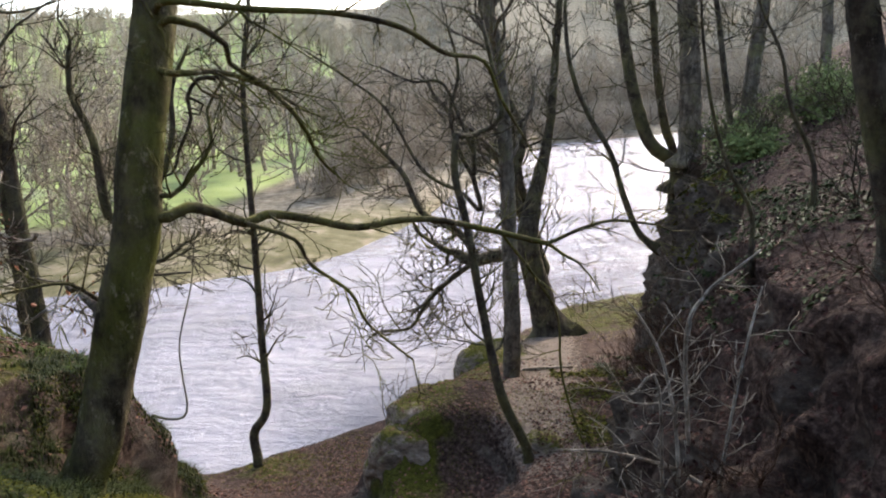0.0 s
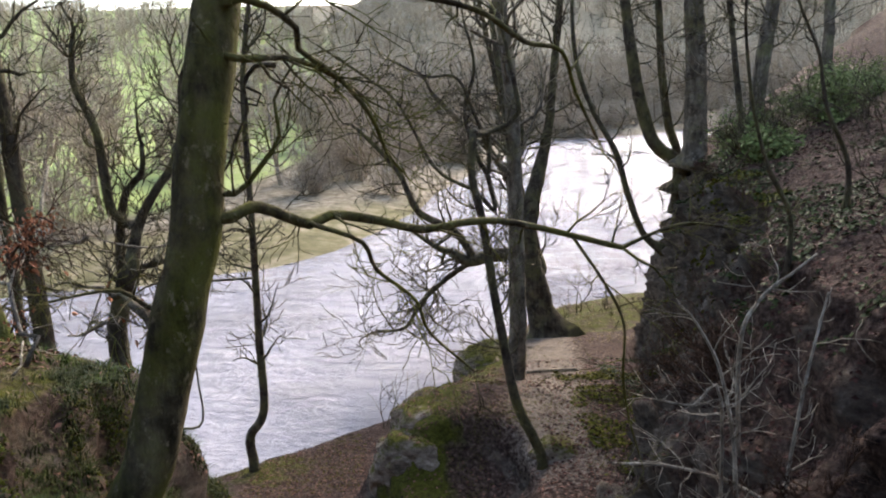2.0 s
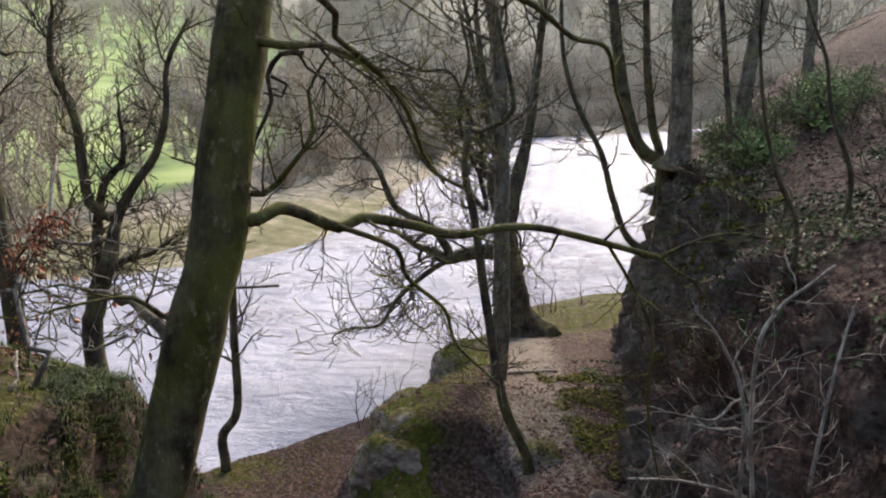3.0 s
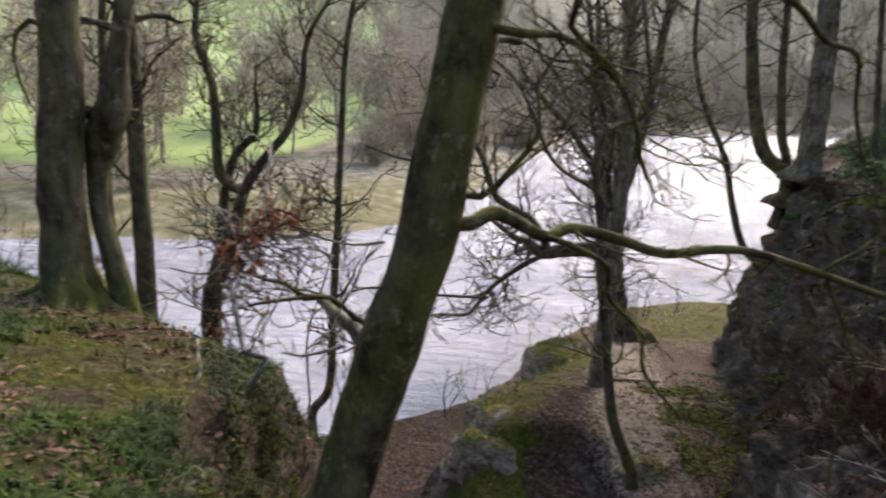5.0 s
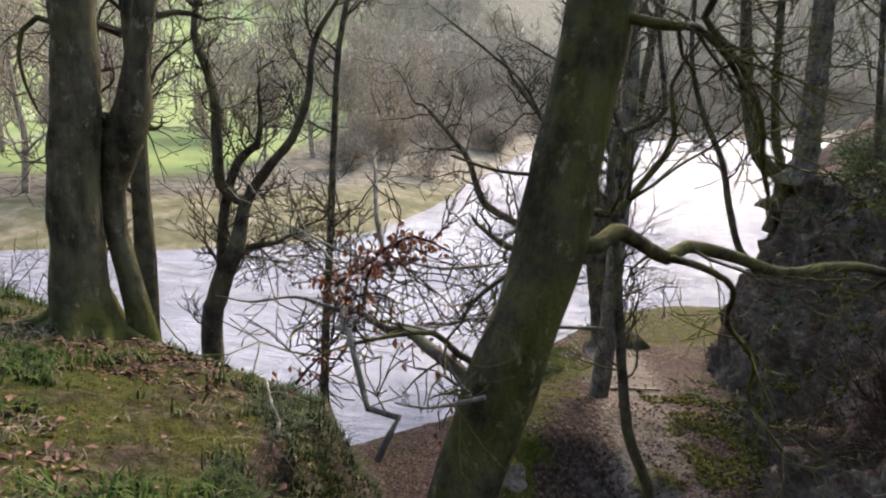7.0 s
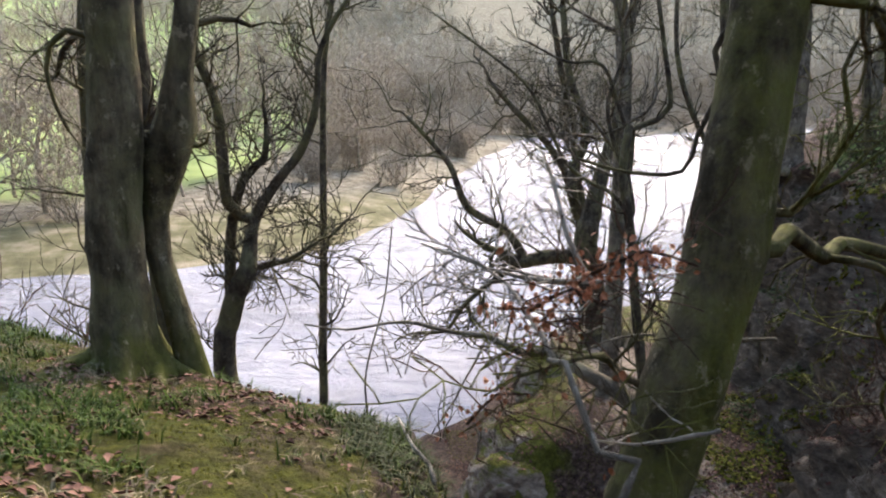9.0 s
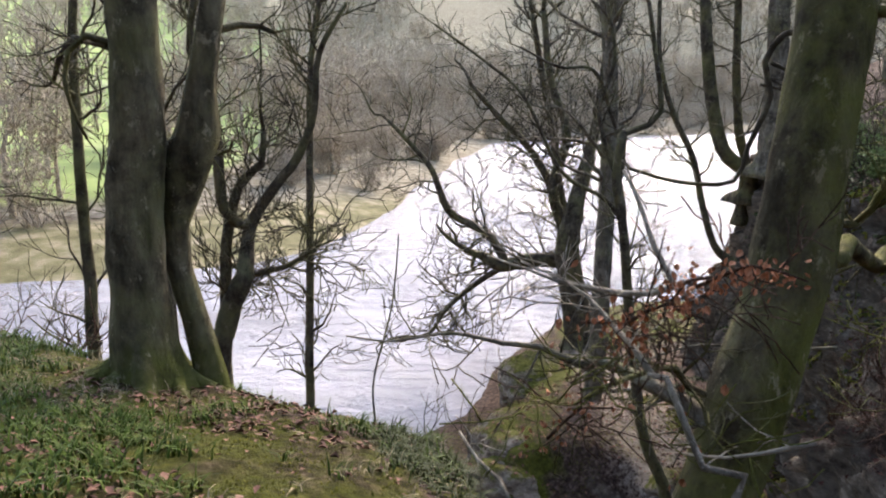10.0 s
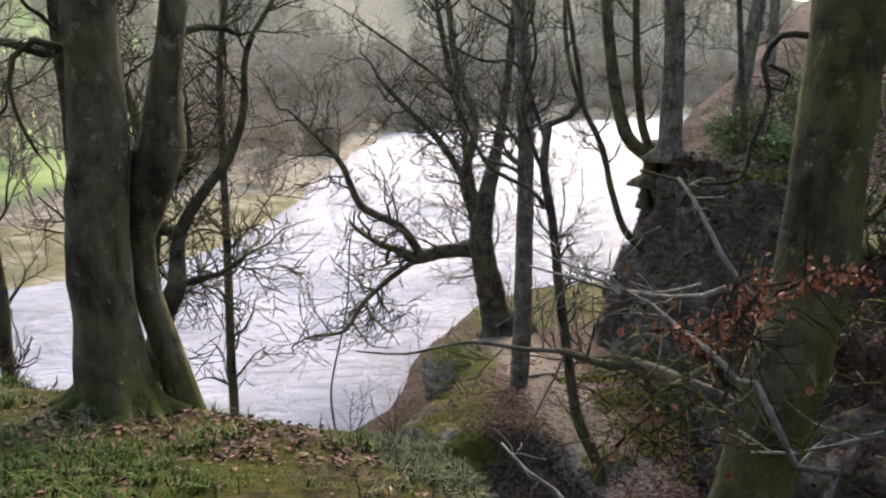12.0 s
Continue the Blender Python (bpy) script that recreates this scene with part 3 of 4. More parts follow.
TWIN_TREE = tree("twin_beech_tree", "grey two-stemmed beech with flared mossy roots on a grassy knoll", TWIN1, BARK_TWIN,
     ([(-6.0, 8.8, -1.75, 0.15)] + TWIN2 + [(-5.9, 9.7, 3.0, 0.1), (-5.8, 9.9, 5.0, 0.08)], TWIN1_BR, TWIN2_BR, TWIN2_SPIKE), up=7, crown=10, crown_len=2.0, thin=0.004, seed=21, sides=28, lump=0.14, flare=0.9,
     limb_twigs=3, limb_len=0.6, crown_from=0.55, step=0.1)

THIRD = [(-7.34, 12.08, -2.27, 0.149), (-7.35, 12.08, -1.32, 0.138), (-7.38, 12.08, -0.04, 0.125), (-7.38, 12.08, 1.02, 0.114), (-7.4, 12.07, 1.95, 0.103)]
THIRD_BR = [(-7.69, 12.45, 1.55, 0.066), (-8.01, 12.51, 1.65, 0.056), (-8.32, 12.57, 1.7, 0.046), (-8.53, 12.6, 1.49, 0.037), (-8.64, 12.62, 1.19, 0.027)]
FARLEFT = [(-9.4, 15.01, -3.19, 0.109), (-9.35, 15.0, -2.06, 0.1), (-9.35, 15.0, -0.97, 0.09), (-9.31, 14.99, 0.33, 0.081), (-9.25, 14.98, 1.64, 0.072), (-9.17, 14.97, 2.34, 0.065)]
BUSH_BASE = [(-7.16, 14.28, -3.3, 0.194), (-7.07, 14.28, -2.81, 0.18), (-6.9, 14.26, -2.23, 0.166), (-6.7, 14.25, -1.83, 0.153)]
BUSH_A = [(-7.11, 14.71, -2.66, 0.113), (-7.04, 14.71, -1.4, 0.095), (-6.79, 14.69, -0.47, 0.077), (-6.42, 14.65, -0.1, 0.061), (-6.36, 14.65, 0.44, 0.045)]
BUSH_B = [(-6.78, 14.68, -1.95, 0.112), (-6.63, 14.67, -1.11, 0.098), (-6.2, 14.63, -0.45, 0.085), (-5.83, 14.6, 0.01, 0.072), (-5.56, 14.58, 0.72, 0.059), (-5.46, 14.57, 1.59, 0.047), (-5.02, 14.53, 2.35, 0.034)]
BUSH_C = [(-6.82, 14.69, -1.99, 0.075), (-6.43, 14.65, -1.87, 0.059), (-6.1, 14.63, -1.8, 0.043), (-5.59, 14.58, -1.46, 0.028)]
BUSH_D = [(-6.88, 14.47, -2.6, 0.116), (-7.0, 14.46, -0.8, 0.097), (-7.07, 14.45, 0.69, 0.079), (-7.35, 14.41, 1.63, 0.063), (-7.25, 14.43, 2.37, 0.048)]
THIN = [(-7.03, 22.32, -10.21, 0.159), (-7.05, 22.32, -9.38, 0.147), (-6.55, 22.33, -8.52, 0.134), (-6.47, 22.33, -6.21, 0.121), (-6.37, 22.33, -3.46, 0.107), (-6.3, 22.34, -0.84, 0.094), (-6.19, 22.34, 1.65, 0.081), (-5.77, 22.35, 4.01, 0.069)]
tree("tree", "slim dark tree behind the grassy knoll with a hooked bough", THIRD, BARK_DARK, (THIRD_BR,), up=6, crown=18, crown_len=1.6, thin=0.006, seed=31, depth=2)
tree("tree", "slim bare brown tree on the lower bank", FARLEFT, BARK_DARK, (), up=4, crown=26, crown_len=1.5, thin=0.006, seed=32, depth=2, crown_from=0.2)
tree("multi_stemmed_tree", "dark bare tree forking low into crooked stems", BUSH_BASE + BUSH_B[1:], BARK_DARK, (BUSH_A, BUSH_C, BUSH_D[1:]), up=0, crown=14, crown_len=1.1, thin=0.007, seed=33, limb_twigs=16, limb_len=1.1, limb_depth=2, lift=0.15)
tree("thin_tree", "thin bare tree crooked at its foot at the water's edge", THIN, BARK_DARK, (), up=3, crown=34, crown_len=2.0, thin=0.011, seed=34, depth=2, crown_from=0.2, sides=9, lump=0.05, kids=3)

BIG_TRUNK = [(3.56, 30.06, -9.15, 0.622), (3.19, 30.05, -7.43, 0.552), (2.88, 30.04, -5.95, 0.484), (2.82, 30.04, -4.52, 0.417)]
BIG_S1 = [(2.9, 30.86, -4.8, 0.262), (3.27, 30.87, -3.26, 0.23), (3.8, 30.88, -0.95, 0.197), (4.07, 30.89, 1.3, 0.165), (4.36, 30.89, 4.33, 0.134)]
BIG_S2 = [(2.9, 30.86, -4.8, 0.238), (2.29, 30.85, -2.97, 0.206), (2.75, 30.86, -0.89, 0.174), (2.01, 30.85, 1.18, 0.143), (1.65, 30.84, 3.62, 0.112)]
BIG_S3 = [(3.14, 31.32, -5.93, 0.208), (2.52, 31.43, -3.36, 0.175), (1.5, 31.62, -1.56, 0.145), (0.3, 31.84, -0.35, 0.116), (-0.78, 32.04, 0.83, 0.087)]
BIG_S4 = [(3.36, 31.28, -5.69, 0.196), (2.7, 31.4, -3.14, 0.172), (2.44, 31.45, -1.34, 0.15), (1.86, 31.56, 1.26, 0.128), (1.41, 31.64, 3.55, 0.107)]
BIG_LIMB = [(3.5, 31.25, -6.88, 0.372), (2.91, 31.36, -6.07, 0.335), (1.67, 31.59, -6.04, 0.3), (0.53, 31.8, -6.31, 0.266), (-0.2, 31.93, -5.93, 0.231)]
BIG_LIMB_UP = [(0.71, 31.77, -6.21, 0.196), (-0.04, 31.91, -5.03, 0.172), (-1.6, 32.19, -4.1, 0.148), (-2.31, 32.32, -2.46, 0.123), (-2.99, 32.45, -1.61, 0.1), (-4.05, 32.65, -0.51, 0.077)]
BIG_LIMB_DN = [(0.64, 31.78, -6.31, 0.139), (-0.5, 31.99, -7.12, 0.119), (-1.66, 32.2, -8.22, 0.1), (-2.44, 32.35, -9.39, 0.08), (-3.66, 32.57, -9.59, 0.059)]
MID = [(1.3, 21.27, -7.45, 0.275), (1.39, 21.27, -5.51, 0.256), (1.38, 21.27, -3.6, 0.237), (1.39, 21.27, -1.93, 0.22), (1.33, 21.27, 0.48, 0.201), (1.22, 21.27, 2.03, 0.185), (1.0, 21.26, 3.53, 0.169)]
MID2 = [(1.25, 15.89, -6.97, 0.124), (0.75, 15.98, -5.81, 0.115), (0.49, 16.03, -4.45, 0.106), (0.29, 16.07, -3.14, 0.097), (0.08, 16.1, -1.55, 0.089), (-0.11, 16.14, -0.56, 0.081), (-0.05, 16.13, 0.28, 0.074)]
MID2_A = [(0.36, 17.19, 0.2, 0.068), (0.8, 17.11, 0.37, 0.062), (1.03, 17.07, 0.64, 0.057), (0.84, 17.11, 1.74, 0.05), (0.65, 17.14, 2.69, 0.044)]
MID2_B = [(0.3, 17.21, -0.72, 0.052), (-0.15, 17.29, 0.53, 0.043), (0.08, 17.25, 1.63, 0.035), (-0.12, 17.28, 2.69, 0.027)]
MID2_C = [(0.45, 17.18, -1.54, 0.053), (0.01, 17.26, -1.11, 0.046), (-0.85, 17.42, -0.57, 0.04), (-1.63, 17.56, 0.88, 0.034), (-2.38, 17.7, 1.54, 0.028), (-3.41, 17.89, 2.27, 0.022)]
MID2_D = [(0.32, 17.2, -0.14, 0.046), (0.1, 17.24, 0.5, 0.04), (-0.3, 17.32, 1.4, 0.034), (-0.98, 17.44, 1.47, 0.028), (-1.71, 17.58, 1.83, 0.022)]
tree("old_tree", "gnarled old tree with a level limb on the spit's tip", BIG_TRUNK + BIG_S1[2:], BARK_DARK, (BIG_S2, BIG_S3, BIG_S4, BIG_LIMB, BIG_LIMB_UP, BIG_LIMB_DN), up=3, crown=14, crown_len=2.6, crown_from=0.45,
     thin=0.013, seed=41, limb_twigs=16, limb_len=2.6, limb_depth=2, flare=1.4, lift=0.1, lump=0.15)
tree("straight_tree", "straight grey-green tree beside the footpath", MID, BARK_GREY, (), up=4, crown=34, crown_len=3.0, thin=0.01, seed=42, depth=2, crown_from=0.35, lift=0.12)
tree("sapling", "slender dark forked sapling on the litter bank", MID2, BARK_DARK, (MID2_A, MID2_B, MID2_C, MID2_D), up=0, crown=14, crown_len=1.5, thin=0.007, seed=43, depth=2, crown_from=0.35, limb_twigs=8, limb_len=1.0)

R1 = [(7.68, 26.04, -1.83, 0.256), (6.78, 26.02, -1.12, 0.235), (6.25, 26.01, 0.22, 0.213), (5.86, 26.0, 2.12, 0.19), (5.62, 26.0, 3.77, 0.169)]
R2 = [(7.54, 26.11, -1.5, 0.158), (7.21, 26.11, -0.41, 0.143), (6.92, 26.1, 1.51, 0.128), (6.76, 26.1, 3.71, 0.113)]
R3 = [(7.83, 25.2, -1.04, 0.379), (7.78, 25.19, 1.26, 0.343), (7.63, 25.19, 3.58, 0.309)]
R4 = [(8.87, 23.21, -0.85, 0.244), (9.03, 23.21, 1.18, 0.222), (9.29, 23.22, 3.29, 0.201)]
R5 = [(7.76, 21.15, -0.79, 0.095), (7.45, 21.14, 1.24, 0.082), (7.17, 21.14, 3.19, 0.069)]
R6 = [(13.84, 28.53, -0.47, 0.212), (13.8, 28.52, 1.59, 0.198), (13.76, 28.52, 3.59, 0.185)]
R7 = [(5.19, 8.82, -0.7, 0.218), (4.91, 8.81, 0.47, 0.201), (4.75, 8.81, 1.13, 0.187), (4.56, 8.81, 2.07, 0.172)]
IVY = [(7.23, 24.4, -4.53, 0.133), (6.51, 24.39, -4.33, 0.123), (5.9, 24.38, -3.78, 0.113), (5.43, 24.37, -2.61, 0.102), (4.97, 24.36, -1.1, 0.092), (4.25, 24.34, 0.2, 0.082), (3.73, 24.33, 1.65, 0.072), (3.58, 24.33, 3.2, 0.062)]
RTHIN = [(4.62, 11.83, -0.92, 0.041), (4.24, 11.82, -0.17, 0.034), (3.96, 11.82, 0.73, 0.028), (3.79, 11.81, 1.76, 0.022)]
RTHIN2 = [(6.14, 13.02, -0.31, 0.044), (5.7, 13.02, 0.68, 0.037), (5.51, 13.01, 1.54, 0.03), (5.2, 13.0, 2.19, 0.024)]
for k, (line, label, mat, up, n) in enumerate((
        (R1, "curved stem springing from the cliff top", BARK_DARK, 4, 14), (R2, "slim stem on the cliff top", BARK_DARK, 4, 10),
        (R3, "stout grey trunk on the cliff top", BARK_GREY, 6, 14), (R4, "straight grey trunk on the ridge", BARK_GREY, 6, 12),
        (R5, "thin leaning stem on the ridge", BARK_DARK, 4, 10), (R6, "grey trunk further back on the ridge", BARK_GREY, 6, 12),
        (R7, "dark trunk on the steep bank", BARK_DARK, 6, 8), (IVY, "crooked stem growing out of the cliff face", BARK_DARK, 2, 10),
        (RTHIN, "thin bare stem on the bank", BARK_DARK, 2, 6), (RTHIN2, "thin bare stem on the bank", BARK_DARK, 2, 6))):
    tree("ridge_tree", label, line, mat, (), up=up, crown=n, crown_len=1.7, thin=0.008, seed=60 + k, depth=2, crown_from=0.25, group="trees on the ridge", flare=0.6)


# ---- woods beyond the river ----
def bare_tree(seed, tall, label, mat, name="bare_tree"):
    rnd = random.Random(seed)
    line = [(0, 0, -0.5, tall * 0.02)]
    d, p = Vector((rnd.gauss(0, 0.06), rnd.gauss(0, 0.06), 1)), Vector((0, 0, -0.5))
    for i in range(8):
        d = (d + Vector((rnd.gauss(0, 0.1), rnd.gauss(0, 0.1), 0.1))).normalized()
        p = p + d * tall * 0.11
        line.append((p.x, p.y, p.z, tall * 0.02 * (1 - 0.1 * (i + 1))))
    e = thing(name, (0, 0, 0), label, "tree", "trees beyond the river")
    data = ([], [])
    tube(data, curve(line, 0.8), 7, 0.1)
    part("trunk", data, mat, e)
    data = ([], [])
    twigs_along(data, curve(line, 0.6), 20, tall * 0.36, 2, rnd, 0.03, 0.22, 0.14, 0.3, 5)
    part("crown", data, mat, e)
    return e


WOODS = [bare_tree(100 + k, tall, "bare leafless tree beyond the river", BARK_FAR_HAZED) for k, tall in enumerate((11, 14, 9, 16, 12))]


def scrub(seed, tall):
    rnd = random.Random(seed)
    e = thing("shrub", (0, 0, 0), "leafless tangled shrub on the far bank", "shrub", "scrub on the far bank")
    data = ([], [])
    for k in range(14):
        a = rnd.random() * 6.283
        sprout(data, (0.4 * math.cos(a), 0.4 * math.sin(a), -0.2), (0.5 * math.cos(a), 0.5 * math.sin(a), 1), tall * rnd.uniform(0.6, 1.1), 0.05, 2, rnd, 0.25, 0.1, 0.02, 5)
    part("crown", data, BARK_FAR_HAZED, e)
    return e


SCRUB = [scrub(200 + k, tall) for k, tall in enumerate((3.5, 5.0, 4.2))]
rnd = random.Random(5)
first = set()


def plant(kinds, x, y, scale):
    k = rnd.randrange(len(kinds))
    src = kinds[k]
    m = pose(x, y, ground_at(x, y) - 0.1, rnd.uniform(-4, 4), rnd.uniform(-4, 4), rnd.uniform(0, 360))
    if src not in first:
        first.add(src)
        src.matrix_basis = m
        return
    copy_thing(src, m)


def far_dist(x, y):
    return -float(distance(np.array([x]), np.array([y]), FAR)[0])


count = 0
while count < 215:
    y = rnd.uniform(50, 260)
    x = rnd.uniform(-0.75 * y, 0.75 * y)
    d = far_dist(x, y)
    if d < 10 or (d < 24 and rnd.random() < 0.6) or (x + 0.25 * y < 12 and d > 40 and rnd.random() < 0.88) or (x < -18 and d > 12 and rnd.random() < 0.6):
        continue
    plant(WOODS, x, y, 1)
    count += 1
count = 0
while count < 45:
    y = rnd.uniform(28, 110)
    x = rnd.uniform(14, 20 + y)
    if float(distance(np.array([x]), np.array([y]), CLIFF)[0]) > -3:
        continue
    plant(WOODS, x, y, 1)
    count += 1
count = 0
while count < 200:
    y = rnd.uniform(48, 210)
    x = rnd.uniform(-0.7 * y, 0.7 * y)
    d = far_dist(x, y)
    low = 13 if y < 75 else 4
    if not (low < d < (40 if x > -15 else 14)):
        continue
    plant(SCRUB, x, y, 1)
    count += 1


def far_woods():
    """Hundreds of small bare trees on the distant hillside, in one mesh."""
    kinds = []
    for k in range(4):
        r2 = random.Random(700 + k)
        data = ([], [])
        line = [(0, 0, -1, 0.25), (0.2, 0.1, 4, 0.2), (0.1, 0.3, 9, 0.1)]
        tube(data, line, 5)
        twigs_along(data, curve(line, 0.8), 13, 4.5, 1, r2, 0.06, 0.2, 0.14, 0.3, 5)
        kinds.append((np.array([tuple(v) for v in data[0]]), data[1]))
    verts, faces, total, made = [], [], 0, 0
    r2 = random.Random(8)
    while made < 1500:
        y = r2.uniform(100, 480) if made < 1150 else r2.uniform(330, 640)
        x = r2.uniform(-0.75 * y, 0.75 * y)
        d = far_dist(x, y)
        if d < 34 or (x + 0.25 * y < 12 and r2.random() < (0.12 if y > 330 else 0.5 if y > 230 else 0.92)) or (lump(x, y) > 0.25):
            continue
        v, f = kinds[r2.randrange(4)]
        a, s = r2.random() * 6.283, r2.uniform(0.8, 1.4)
        rot = np.array(((math.cos(a), math.sin(a), 0), (-math.sin(a), math.cos(a), 0), (0, 0, 1)))
        verts.append(v @ rot * s + np.array((x, y, ground_at(x, y))))
        faces.extend([tuple(i + total for i in q) for q in f])
        total += len(v)
        made += 1
    return tagged(part("far_woods", (np.concatenate(verts).tolist(), faces), BARK_FAR_HAZED, None), "grey-brown leafless woods on the distant hillside", "woods", kind="stuff")


def lump(x, y):
    return noise.noise(Vector((x * 0.012, y * 0.012, 4.0)))


far_woods()


# ---- undergrowth on the near bank ----
from mathutils.bvhtree import BVHTree


def surface(obs):
    verts, faces = [], []
    for ob in obs:
        b = len(verts)
        verts.extend(v.co.copy() for v in ob.data.vertices)
        faces.extend(tuple(b + i for i in p.vertices) for p in ob.data.polygons)
    return BVHTree.FromPolygons(verts, faces)


SURFACE = surface([ground] + OUTCROPS)


def drop(x, y):
    """The ground's point and normal under (x, y)."""
    hit = SURFACE.ray_cast(Vector((x, y, 40)), Vector((0, 0, -1)))
    return hit[0], hit[1]


def lump_noise(x, y, s):
    return noise.noise(Vector((x * s, y * s, 1.7)))


def blade(data, p, way, length, width, droop):
    """A bent grass blade of three pieces."""
    verts, faces = data
    b = len(verts)
    side = Vector((-way.y, way.x, 0)).normalized() * width * 0.5
    q, d = Vector(p), Vector((way.x * 0.35, way.y * 0.35, 1)).normalized()
    for k in range(3):
        w = (1.0, 0.8, 0.45)[k]
        verts.extend((q - side * w, q + side * w))
        q = q + d * (length / 3)
        d = (d + Vector((way.x * droop, way.y * droop, -droop * 0.9))).normalized()
    verts.append(q)
    faces.extend(((b, b + 1, b + 3, b + 2), (b + 2, b + 3, b + 5, b + 4), (b + 4, b + 5, b + 6)))


def scatter_blades(name, label, mat, count, area, keep, length, width, droop, tuft, seed, low=0.45):
    rnd = random.Random(seed)
    data = ([], [])
    made = 0
    for _ in range(count * 8):
        if made >= count:
            break
        x, y = rnd.uniform(area[0], area[1]), rnd.uniform(area[2], area[3])
        if rnd.random() > keep(x, y):
            continue
        for _ in range(tuft):
            sx, sy = x + rnd.gauss(0, 0.05), y + rnd.gauss(0, 0.05)
            p, n = drop(sx, sy)
            if p is None or n.z < low:
                continue
            a = rnd.random() * 6.283
            blade(data, p - Vector((0, 0, 0.01)), Vector((math.cos(a), math.sin(a), 0)), length * rnd.uniform(0.5, 1.3), width * rnd.uniform(0.7, 1.2), droop * rnd.uniform(0.5, 1.5))
            made += 1
    return tagged(part(name, data, mat, None), label, "grass", kind="stuff")


def knoll_distance(x, y):
    """As distance(), for one point and the knoll."""
    best, inside = 1e9, False
    for (ax, ay), (bx, by) in zip(KNOLL, KNOLL[1:] + KNOLL[:1]):
        ex, ey = bx - ax, by - ay
        t = min(1.0, max(0.0, ((x - ax) * ex + (y - ay) * ey) / (ex * ex + ey * ey)))
        best = min(best, math.hypot(x - ax - t * ex, y - ay - t * ey))
        if (ay > y) != (by > y) and x < ex * (y - ay) / (by - ay) + ax:
            inside = not inside
    return -best if inside else best


def on_knoll(x, y):
    return knoll_distance(x, y) < 0.25


def dark_patch(x, y):
    if math.hypot(x + 6.5, y - 8.35) < 0.8:
        return 0.0
    return on_knoll(x, y) and (0.9 if lump_noise(x, y, 0.8) + 0.22 * (x < -6.0) - 0.06 * (x > -5.2) > 0.12 else 0.015)


scatter_blades("grass", "dark green woodrush tufts on the knoll", GRASS, 21000, (-13, -3.6, 3.6, 11), dark_patch, 0.19, 0.014, 0.6, 8, 301)
scatter_blades("dry_grass", "straw-coloured dead grass among the green tufts", GRASS_DRY, 6500, (-13, -3.6, 3.6, 11), lambda x, y: on_knoll(x, y) and (0.8 if lump_noise(x + 9, y, 1.1) > 0.12 else 0.08), 0.15, 0.009, 0.9, 4, 302)
scatter_blades("moss", "low yellow-green moss on the knoll", MOSS, 30000, (-11, -3.5, 3.8, 10.5), lambda x, y: on_knoll(x, y) and (0.9 if lump_noise(x, y, 0.8) < 0.12 else 0.2), 0.035, 0.012, 0.5, 6, 303)
scatter_blades("moss", "yellow-green moss cushion on the rock", MOSS, 26000, (-2.8, 3.3, 15.5, 27.5), lambda x, y: 0.9 if lump_noise(x, y, 0.55) > -0.12 and (x < 0.9 or y < 19.2) else 0.12, 0.035, 0.03, 0.5, 5, 304, 0.3)
scatter_blades("grass", "short rough grass on the spit's tip", GRASS_DRY, 5000, (0.5, 11, 27, 39), lambda x, y: 0.7 if lump_noise(x, y, 0.4) > -0.1 else 0.2, 0.12, 0.03, 0.6, 5, 305)
scatter_blades("moss", "moss on the low shore ledge", MOSS, 4000, (-8.5, -3.5, 20, 24.5), lambda x, y: 0.8 if lump_noise(x, y, 0.6) > -0.2 else 0.1, 0.06, 0.03, 0.5, 5, 306)

scatter_blades("grass", "drooping dark grass and fern on the knoll's broken edge", FERN, 9000, (-5.6, -2.6, 3.6, 10), lambda x, y: 0.9 if abs(knoll_distance(x, y) - 0.25) < 0.55 and lump_noise(x, y, 1.2) > -0.15 else 0.0, 0.2, 0.012, 0.9, 7, 307, 0.08)
scatter_blades("moss", "dark moss on the knoll's broken face", MOSS, 14000, (-5.2, -1.6, 3.6, 11), lambda x, y: 0.8 if 0 < knoll_distance(x, y) < 1.6 and lump_noise(x, y, 0.9) > -0.1 else 0.0, 0.05, 0.03, 0.6, 6, 308, 0.05)


def scatter_leaves(name, label, mat, count, area, keep, size, seed, low=0.3):
    rnd = random.Random(seed)
    verts, faces = [], []
    for _ in range(count):
        x, y = rnd.uniform(area[0], area[1]), rnd.uniform(area[2], area[3])
        if rnd.random() > keep(x, y):
            continue
        p, n = drop(x, y)
        if p is None or n.z < low:
            continue
        t = n.orthogonal().normalized()
        t.rotate(Matrix.Rotation(rnd.random() * 6.283, 3, n))
        u = n.cross(t)
        s = size * rnd.uniform(0.6, 1.3)
        b = len(verts)
        lift = n * s * rnd.uniform(0.1, 0.5)
        c = p + n * 0.012
        verts.extend((c - t * s * 0.5, c - u * s * 0.3 + lift, c + t * s * 0.5 + lift * rnd.uniform(-0.2, 0.8), c + u * s * 0.3 + lift * 0.7))
        faces.extend(((b, b + 1, b + 2), (b, b + 2, b + 3)))
    return tagged(part(name, (verts, faces), mat, None), label, "leaf litter", kind="stuff")


